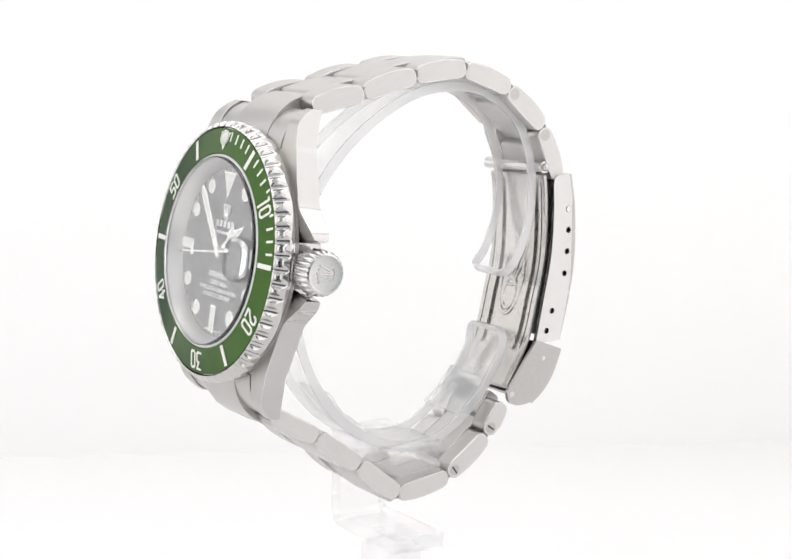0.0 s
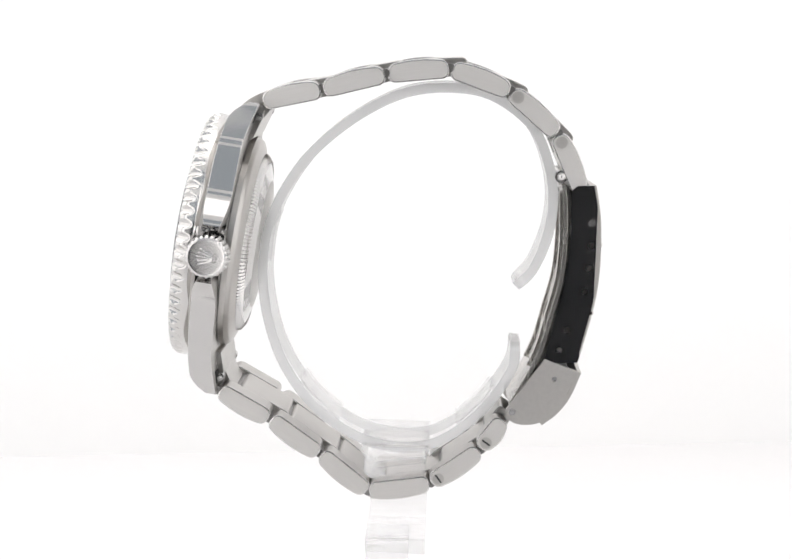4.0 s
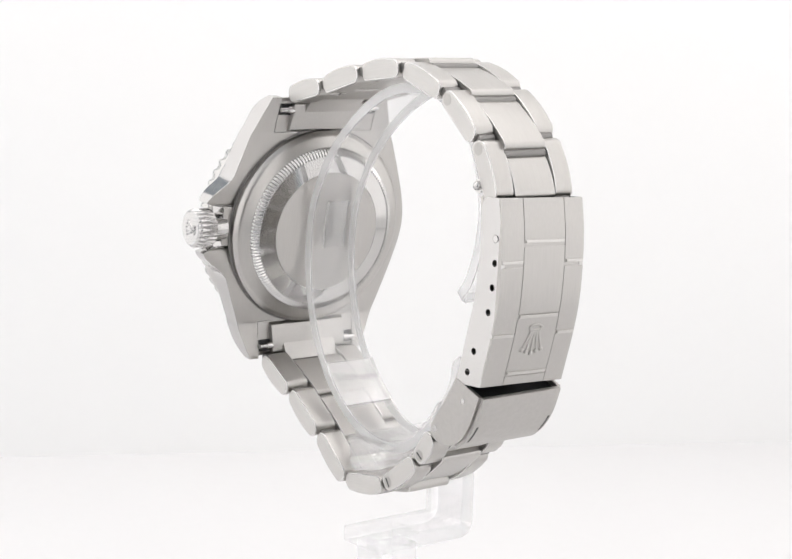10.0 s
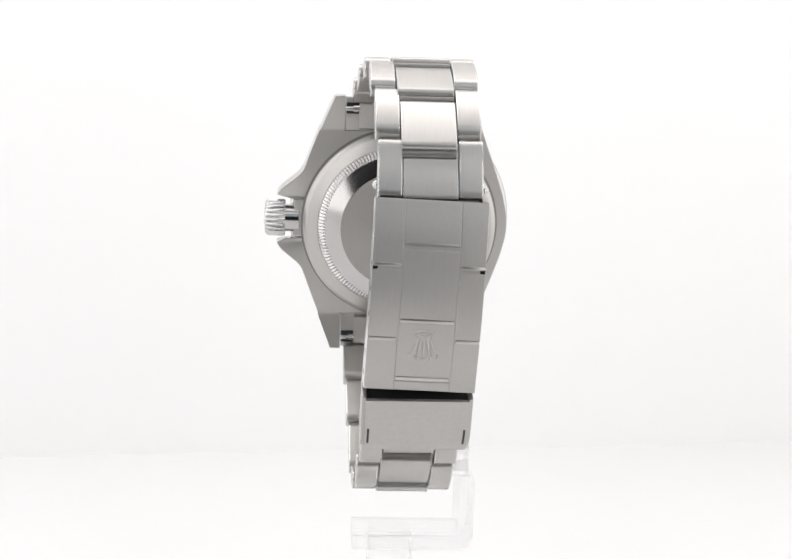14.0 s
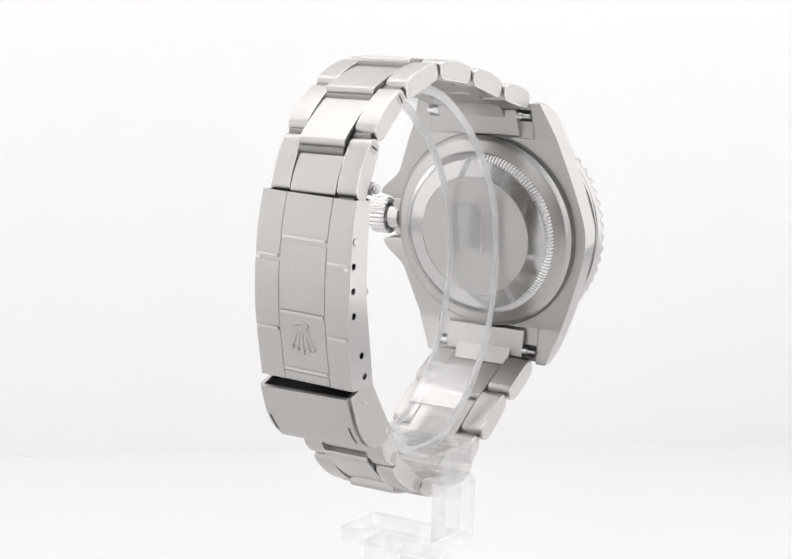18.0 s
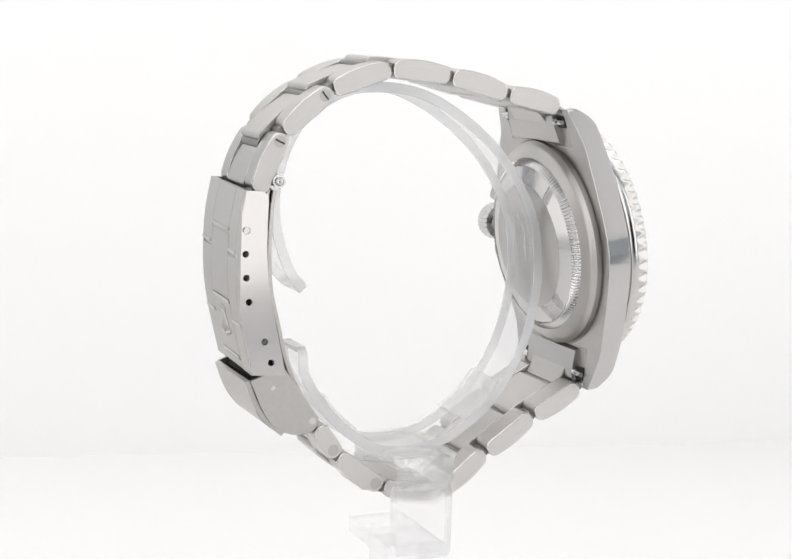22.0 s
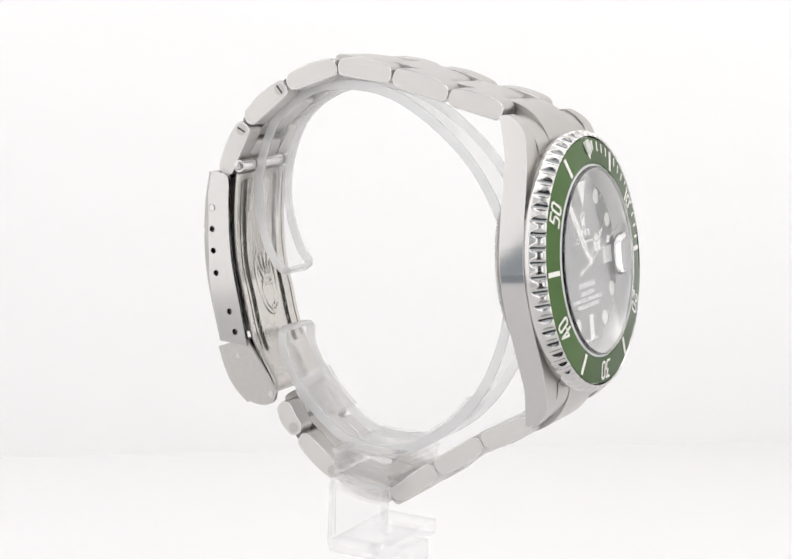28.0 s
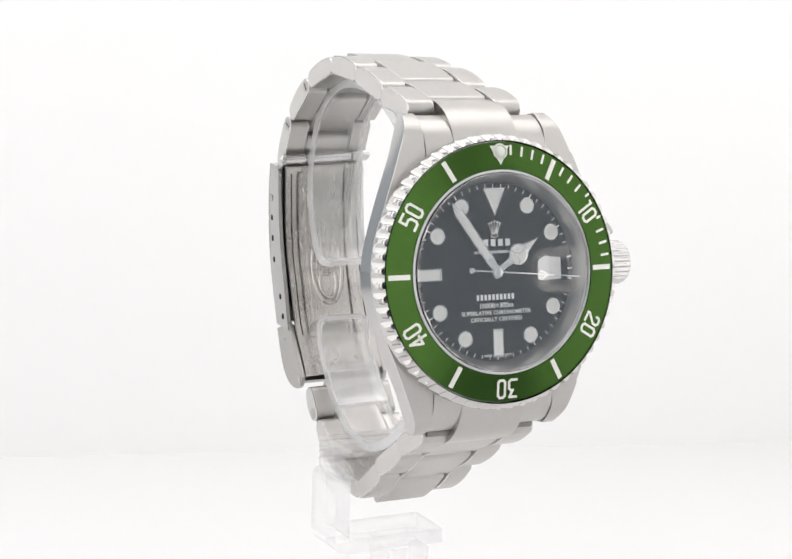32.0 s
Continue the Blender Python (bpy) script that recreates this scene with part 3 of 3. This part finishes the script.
def link(a, b, x, w, shift_a, shift_b, screw=0):
    """One row of the bracelet: a centre piece with two outer pieces."""
    a, b = Vector(a), Vector(b)
    m = chain_pose(a, b, x)
    length = (b - a).length
    c = w * 0.54
    bm = bmesh.new()
    h = length / 2
    outline = side_outline(length + shift_b - shift_a + 0.12, THICK - 0.2, 0.2, 0.8)
    prism(bm, [(s + (shift_a + shift_b) / 2, t) for s, t in outline], -c + 0.14, c - 0.14)
    mid = part("bracelet_link", bm, [brushed, bright], watch, "brushed steel bracelet link", m, 40, bevel=0.12, edge=1)
    # rod at the joint, coloured dark for the shade between centre pieces
    bm = bmesh.new()
    rod(bm, (-c + 0.2, h + shift_b, -0.25), (c - 0.2, h + shift_b, -0.25), 0.75, 12)
    part("hinge_pin", bm, gap_shade_steel, mid)
    for sx in (-1, 1):
        bm = bmesh.new()
        for f in prism(bm, side_outline(length, THICK), sx * c, sx * w)[:2]:
            f.material_index = 1
        part("outer_piece", bm, [brushed, side_satin_lit, bright], mid, "", None, 40, bevel=0.2, edge=2)
        # same darkened rod, as shade in the gap between outer pieces
        bm = bmesh.new()
        rod(bm, (sx * (c + 0.1), h, 0.1), (sx * (w - 0.6), h, 0.1), 0.7, 12)
        part("hinge_pin", bm, gap_shade_steel, mid)
        if screw:
            slotted = sx * screw > 0
            bm = bmesh.new()
            s = screw * (h - 1.5)
            rod(bm, (sx * (w - 0.3), s, 0), (sx * (w + 0.04), s, 0), 0.92, 24)
            part("screw", bm, satin, mid, "flush steel screw head")
            if not slotted:
                continue
            # black strip laid on the head as the shade of its slot
            bm = bmesh.new()
            box(bm, sx * (w + 0.02), sx * (w + 0.06), s - 0.14, s + 0.14, -0.78, 0.78)
            part("slot", bm, recess_shade, mid)
    return mid


for i in range(6):
    x, w = (TOP_X[i] + TOP_X[i + 1]) / 2, (TOP_W[i] + TOP_W[i + 1]) / 2
    link(TOPS[i], TOPS[i + 1], x, w, 2.9, 2.9 if i < 5 else 0.0, -1 if i >= 4 else 0)
for i in range(6):
    x, w = (LOW_X[i] + LOW_X[i + 1]) / 2, (LOW_W[i] + LOW_W[i + 1]) / 2
    link(LOWS[i], LOWS[i + 1], x, w, -2.6 if i > 0 else -1.0, -2.6, (1 if i < 2 else 0))
# end pieces between the lugs
for sy in (1, -1):
    bm = bmesh.new()
    rim = [tuple(p) for p in spline([Vector(q) for q in ((17.02, -3.9), (18.6, -4.1), (20.6, -4.85), (22.2, -6.15), (23.1, -7.6))], 6)] + [(23.2, -8.2), (22.3, -8.6), (20.5, -8.2), (17.02, -7.6)]
    prism(bm, [(sy * v, z) for v, z in rim], -10.08, 10.08)
    end = part("end_link", bm, brushed, watch, "brushed steel end piece between the lugs", BODY, 40, bevel=0.08)
    bm = bmesh.new()
    rim = [(17.15, -7.5), (22.4, -8.3), (22.9, -8.9), (22.2, -9.5), (20.6, -9.35), (17.6, -8.45)]
    prism(bm, [(sy * v, z) for v, z in rim], -7.7, 7.7)
    part("bar_housing", bm, brushed, end, "", None, 40, bevel=0.08)
    for sx in (-1, 1):
        # solid black strip in place of the shaded slot
        bm = bmesh.new()
        prism(bm, [(sy * v, z) for v, z in ((20.2, -7.9), (22.3, -8.3), (22.2, -8.75), (20.2, -8.4))], *sorted((sx * 7.75, sx * 10.0)))
        part("bar_slot_shade", bm, recess_shade, end, "black strip as painted shade behind the spring bar")
    bm = bmesh.new()
    rim = [tuple(p) for p in spline([Vector(q) for q in ((17.1, -3.84), (18.6, -4.02), (20.7, -4.7), (22.6, -5.85), (24.1, -7.4), (25.1, -9.1), (25.7, -10.8))], 6)] + [(25.3, -11.5), (23.6, -11.6), (22.2, -10.2), (19.6, -8.6), (17.1, -7.4)]
    prism(bm, [(sy * v, z) for v, z in rim], -5.4, 5.4)
    part("centre_tongue", bm, brushed, end, "", None, 40, bevel=0.08)
    for sx in (-1, 1):
        bm = bmesh.new()
        rod(bm, (sx * 7.6, sy * 21.2, -9.0), (sx * 8.7, sy * 21.2, -9.0), 0.6, 16)
        rod(bm, (sx * 8.7, sy * 21.2, -9.0), (sx * 10.1, sy * 21.2, -9.0), 0.4, 16)
        part("spring_bar", bm, bright, end)

# ---- clasp ----
OUTER = spline([Vector(p) for p in ((30.05, -6.8), (30.95, -12.0), (31.2, -17.8), (30.95, -22.7), (30.1, -27.6), (28.3, -34.9))], 10)
INNER = spline([Vector(p) for p in ((27.2, -6.95), (26.35, -8.0), (26.4, -12.0), (26.3, -17.0), (25.8, -22.0), (24.6, -27.5), (22.9, -35.2))], 8)
XA, XB = 5.78, -10.38
LEAN = Matrix.Rotation(radians(-2.0), 4, "Y")
CLASP = at(-2.15, 29.2, -20, LEAN @ Matrix.Rotation(radians(0.2), 4, "Z")) @ Matrix.Translation((2.4 * MM, -29 * MM, 20 * MM))


def holed_plate(bm, outline, holes, x0, x1):
    """A flat plate in the (y, z) plane with round holes through it."""
    loops = [outline] + [[(y + r * math.cos(-2 * math.pi * k / 16), z + r * math.sin(-2 * math.pi * k / 16)) for k in range(16)] for y, z, r in holes]
    edges = []
    for loop in loops:
        vs = [bm.verts.new((x0, y, z)) for y, z in loop]
        edges += [bm.edges.new((vs[i], vs[(i + 1) % len(vs)])) for i in range(len(vs))]
    made = bmesh.ops.triangle_fill(bm, edges=edges, use_beauty=True)
    faces = [g for g in made["geom"] if isinstance(g, bmesh.types.BMFace)]
    out = bmesh.ops.extrude_face_region(bm, geom=faces)
    for v in out["geom"]:
        if isinstance(v, bmesh.types.BMVert):
            v.co.x = x1


bm = bmesh.new()
prism(bm, ribbon(OUTER, -0.75, -0.07), XB + 0.05, XA - 0.05)
clasp = part("clasp", bm, clasp_satin, watch, "brushed steel folding clasp with stamped panels", CLASP, 40)
HOLES = [(29.65, -12.75, 0.62), (29.7, -16.3, 0.52), (29.5, -19.9, 0.52), (29.0, -23.6, 0.52), (26.4, -29.8, 0.52), (25.3, -33.1, 0.52)]
flank = [tuple(p) for p in OUTER] + [tuple(p) for p in reversed(INNER)]
for x0, x1, draft in ((XA - 0.7, XA, 1.5), (XB, XB + 0.7, -1.5)):
    bm = bmesh.new()
    holed_plate(bm, flank, HOLES, x0, x1)
    bmesh.ops.rotate(bm, verts=bm.verts[:], cent=((x0 + x1) / 2, 28.5, -20), matrix=Matrix.Rotation(radians(draft), 3, "Z"))
    part("flank", bm, polished, clasp, "polished clasp flank with round adjustment holes", None, 30)
    bm = bmesh.new()
    rod(bm, (x0 - 0.06, 29.65, -12.75), (x1 + 0.06, 29.65, -12.75), 0.5, 20)
    rod(bm, (x0 + 0.2, 29.65, -12.75), (x1 - 0.2, 29.65, -12.75), 0.62, 20)
    part("rivet", bm, bright, clasp)


def panel(x0, x1, z_hi, z_lo):
    bm = bmesh.new()
    line = cut(OUTER, z_hi, z_lo)
    prism(bm, ribbon(line, -0.3, 0.06), x0, x1)
    part("panel", bm, clasp_satin, clasp, "", None, 40, bevel=0.1)


for z_hi, z_lo in ((-6.8, -13.35), (-13.85, -23.9), (-24.5, -33.2)):
    panel(-6.55, 1.45, z_hi, z_lo)
panel(-6.55, 1.45, -33.5, -34.8)
for x0, x1 in ((1.51, XA), (XB, -6.61)):
    for z_hi, z_lo in ((-6.8, -16.35), (-16.85, -26.8), (-27.25, -34.9)):
        panel(x0, x1, z_hi, z_lo)


def ridge(x0, x1, z):
    """A low pressed ridge across the cover."""
    bm = bmesh.new()
    prism(bm, ribbon(cut(OUTER, z + 0.25, z - 0.25), 0.0, 0.24), x0, x1)
    part("ridge", bm, clasp_ridge, clasp, "", None, 40, bevel=0.11)


for z in (-13.1, -24.2, -33.0):
    ridge(-6.35, 1.25, z)
for x0, x1 in ((1.75, XA - 0.15), (XB + 0.15, -6.85)):
    for z in (-16.1, -27.0):
        ridge(x0, x1, z)
bm = bmesh.new()
emblem(bm, 5.0, 0.0)
here = Matrix.Translation((-2.4 * MM, 30.12 * MM, -28.0 * MM)) @ Matrix.Rotation(radians(-90 - 12), 4, "X") @ Matrix.Diagonal((1, 1, 0.6, 1))
part("emblem", bm, brushed, clasp, "raised fan-shaped emblem", here)

# folding blades behind the cover
BLADE = spline([Vector(p) for p in ((25.1, -7.0), (25.5, -10.0), (25.7, -16.0), (25.3, -22.0), (24.0, -27.5), (22.1, -34.5), (18.0, -42.4))], 8)
bm = bmesh.new()
prism(bm, ribbon(BLADE, -0.35, 0.25), XB + 0.85, XA - 0.85)
blade = part("folding_blade", bm, blade_steel, watch, "thin curved steel folding blade", CLASP, 40, bevel=0.08)
for x in (-7.4, 1.4):
    bm = bmesh.new()
    prism(bm, ribbon(cut(BLADE, -8.0, -36.5), -0.8, -0.2), x, x + 1.25)
    part("rib", bm, blade_steel, blade, "", None, 40, bevel=0.3)
for x in (XB + 1.75, XA - 1.95):
    bm = bmesh.new()
    prism(bm, ribbon(cut(BLADE, -8.2, -36.0), -0.372, -0.3), x, x + 0.2)
    part("seam", bm, recess_shade, blade, "thin dark seam along the blade")
bm = bmesh.new()
prism(bm, ribbon(cut(BLADE, -6.5, -37), 0.4, 0.9), XB + 1.6, XA - 1.6)
part("second_blade", bm, blade_steel, blade, "", None, 40, bevel=0.08)
bm = bmesh.new()
emblem(bm, 5.0, 0.0)
for k in range(28):
    a, b = [2 * math.pi * (k + j) / 28 for j in (0, 1)]
    rod(bm, (2.3 * math.cos(a), -1.6 + 5.2 * math.sin(a), 0), (2.3 * math.cos(b), -1.6 + 5.2 * math.sin(b), 0), 0.32, 6)
    rod(bm, (1.3 * math.cos(a), -3.6 + 2.4 * math.sin(a), 0), (1.3 * math.cos(b), -3.6 + 2.4 * math.sin(b), 0), 0.3, 6)
ON_BLADE = next(i for i, p in enumerate(BLADE) if p.y < -23.0)
part("emblem", bm, blade_steel, blade, "stamped emblem in an oval border",
     Matrix.Translation((-2.4 * MM, (BLADE[ON_BLADE].x - 0.47) * MM, BLADE[ON_BLADE].y * MM)) @ Matrix.Rotation(radians(77), 4, "X") @ Matrix.Diagonal((1.2, 1.15, 0.6, 1)))
bm = bmesh.new()
rod(bm, (XB + 0.2, 24.6, -5.6), (XA - 0.2, 24.6, -5.6), 0.62, 16)
rod(bm, (XB + 4.4, 24.6, -5.6), (XA - 3.6, 24.6, -5.6), 0.95, 20)
for x in (XB + 0.25, XA - 0.25):
    ball(bm, (x, 24.6, -5.6), 0.7)
rod(bm, (XB + 0.4, 24.6, -5.6), (XB + 4.0, 24.6, -5.6), 1.0, 20)
rod(bm, (XA - 3.2, 24.6, -5.6), (XA - 0.4, 24.6, -5.6), 1.0, 20)
part("hinge_pin", bm, bright, watch, "steel hinge pin with domed ends", CLASP)

# fold-over safety catch
CATCH = [(23.4, -34.2), (28.6, -36.1)] + [tuple(p) for p in spline([Vector(q) for q in ((26.8, -40.4), (25.1, -43.0), (22.6, -44.7), (19.8, -45.0), (18.0, -44.2), (17.5, -42.6))], 5)]
bm = bmesh.new()
plate = spline([Vector(p) for p in ((28.6, -36.1), (27.1, -40.0), (25.2, -42.7), (22.9, -44.6))], 6)
prism(bm, ribbon(plate, -0.05, 0.7), -9.2, 6.1)
catch = part("safety_catch", bm, satin, watch, "steel fold-over safety catch", at(0.2, 0, 0), 40, bevel=0.1)
for x0, x1 in ((5.9, 6.55), (-9.65, -9.0)):
    bm = bmesh.new()
    holed_plate(bm, CATCH, [], x0, x1)
    part("flank", bm, satin, catch, "", None, 30)
    bm = bmesh.new()
    s = 0.05 if x0 > 0 else -0.05
    rod(bm, (x0 + s, 18.5, -43.0), (x1 + s, 18.5, -43.0), 0.55, 20)
    rod(bm, (x0 + s, 25.0, -37.4), (x1 + s, 25.0, -37.4), 0.4, 20)
    part("rivet", bm, bright, catch)
for x0, x1 in ((5.35, 5.68), (-8.78, -8.45)):
    # black strip on the plate, shade of a slot that isn't cut
    bm = bmesh.new()
    prism(bm, ribbon(cut(plate, -40.6, -43.2), 0.66, 0.73), x0, x1)
    part("slot", bm, recess_shade, catch, "narrow black strip as the shade of a slot")
# black block fills the hollow in place of its shade
bm = bmesh.new()
prism(bm, [(23.6, -34.6), (27.4, -36.4), (25.6, -40.4), (21.5, -41.8), (22.3, -37.4)], -8.95, 5.85)
part("inner_block", bm, recess_shade, catch, "black block as the shade under the catch")

# ---- display stand ----
stand = tagged(new("display_stand"), "clear acrylic watch stand with an open ring and folded foot", "display stand")
DOWN = Matrix.Translation((0, 0, AXIS * MM))
RING = spline([Vector(p) for p in ((18.5, -23.4), (21.3, -20.0), (23.5, -13.5), (23.5, -6.2), (20.4, 1.8), (14.2, 6.6), (7.6, 7.9), (-0.4, 6.8), (-8.6, 2.3), (-15.6, -4.2), (-20.4, -12.4),
               (-21.9, -19.6), (-21.7, -26.4), (-20.2, -32.8), (-17.6, -38.5), (-13.4, -43.9), (-8.0, -47.9), (-3.0, -49.8), (2.5, -50.2), (7.4, -48.9), (13.4, -44.2), (18.2, -37.2), (18.8, -32.4))], 6)


def unshaded(ob):
    ob.visible_shadow = False
    return ob


def clear_part(name, outline, x0, x1, label="", swap=False, bevel=0.25, skin=None):
    """A clear piece drawn out of a (y, z) outline, its ends in the milkier edge material."""
    bm = bmesh.new()
    caps = prism(bm, outline, x0, x1)[:2]
    for f in caps:
        f.material_index = 1
    if swap:
        for v in bm.verts:
            v.co = Vector((v.co.y, v.co.x, v.co.z))
    return unshaded(part(name, bm, [skin or acrylic, skin or milky_edge], stand, label, DOWN, 40, bevel=bevel))


MIDDLE, HALF = -1.2, 4.7
REACH = [0.0]
for p, q in zip(RING, RING[1:]):
    REACH.append(REACH[-1] + (q - p).length)


def half_width(i):
    """Half the ring's width: full along its length, rounded off at the two tips."""
    d = min(REACH[i], REACH[-1] - REACH[i]) / 2.2
    return HALF * (0.7 + 0.3 * math.sqrt(max(0.0, 1 - (1 - d) ** 2)) if d < 1 else 1.0)


def ring_band(name, lo, hi, edge, mat, label, bevel):
    """A band along the ring; edge gives its two x limits from the half width there."""
    bm = bmesh.new()
    nn = normals(RING)
    rows = []
    for i, (p, n) in enumerate(zip(RING, nn)):
        x0, x1 = edge(half_width(i))
        a, b = p + n * lo, p + n * hi
        rows.append([bm.verts.new((MIDDLE + x, q.x, q.y)) for x, q in ((x0, a), (x1, a), (x1, b), (x0, b))])
    for a, b in zip(rows, rows[1:]):
        for i in range(4):
            bm.faces.new((a[i], b[i], b[(i + 1) % 4], a[(i + 1) % 4]))
    bm.faces.new(rows[0]), bm.faces.new(rows[-1])
    return unshaded(part(name, bm, mat, stand, label, DOWN, 40, bevel=bevel))


ring_band("ring", -0.75, 0.75, lambda w: (-w + 0.36, w - 0.36), acrylic, "clear open ring", 0.0)
# milky strips paint the bright highlight along both ring edges
ring_band("rim", -0.8, 0.8, lambda w: (-w, -w + 0.34), milky_edge, "thin rim strip, milky to imitate light caught in the edge", 0.12)
ring_band("rim", -0.8, 0.8, lambda w: (w - 0.34, w), milky_edge, "thin rim strip, milky to imitate light caught in the edge", 0.12)
for tip in (RING[:2], RING[-2:]):
    bm = bmesh.new()
    prism(bm, ribbon(tip, -0.8, 0.8), MIDDLE - 0.72 * HALF, MIDDLE + 0.72 * HALF)
    unshaded(part("tip_rim", bm, milky_edge, stand, "ring end strip, milky to imitate caught light", DOWN, 40, bevel=0.3))
for side in (-1, 1):
    low = [p for p in RING if p.x * side > 0 and -47.2 < p.y < -39.5]
    clear_part("cradle", ribbon(low, 0.8, 1.35), -6.0, 3.6, "thicker clear cradle piece", skin=thick_acrylic)
clear_part("pad", ribbon([p for p in RING if p.x < 0 and -21 < p.y < -11.5], 0.78, 1.1), -3.3, 0.9, "raised rectangular pad", bevel=0.1)
steps = [(5.5, -49.6), (5.5, -50.4), (4.9, -50.55), (5.2, -51.35), (4.7, -51.5), (5.1, -52.3), (4.6, -52.45), (5.1, -53.2), (5.1, -53.6)]
belly = [(5.1 * math.cos(radians(a)), -53.6 - 2.0 * math.sin(radians(a))) for a in range(15, 180, 15)]
clear_part("saddle", steps + belly + [(-y, z) for y, z in reversed(steps)], -11.6, 5.8, "stepped clear block under the ring", bevel=0.15, skin=thick_acrylic)
foot = [(-10.1, -54.5), (-10.1, -64.6), (7.0, -64.6), (7.0, -67.2), (-10.6, -67.2), (-12.0, -66.5), (-12.7, -65.0), (-12.7, -55.6), (-12.0, -54.5)]
clear_part("folded_foot", foot, -4.4, 5.3, "", True, skin=thick_acrylic)
clear_part("post", [(-4.4, -AXIS), (2.6, -AXIS), (2.6, -67.3), (-4.4, -67.3)], -3.0, 4.3, "square clear post")


# ---- what moves ----
def turned(t):
    """Degrees by which the turning stand has gone round."""
    s = math.pi * t / 32
    waves = (0.0138, -0.6864, -0.3447, -0.1709, -0.0735, 0.0509)
    return -55.65 - 8.6585 * t + sum(w * math.sin((k + 1) * s) for k, w in enumerate(waves))


def motions():
    times = list(range(33))
    walk(watch, [(t, pose(0, 0, (AXIS - LIFT) * MM, 0, 0, turned(t))) for t in times])
    walk(stand, [(t, pose(0, 0, 0, 0, 0, turned(t))) for t in times])
    spin = lambda deg: HANDS @ Matrix.Rotation(radians(-deg), 4, "Z")
    walk(second_hand, [(t, spin(95 + 6 * (t - 32))) for t in range(0, 33, 4)])
    walk(minute_hand, [(t, spin(-38.7 + 0.1 * t)) for t in (0, 16, 32)])
    walk(hour_hand, [(0, spin(55.9)), (32, spin(56.2))])


motions()
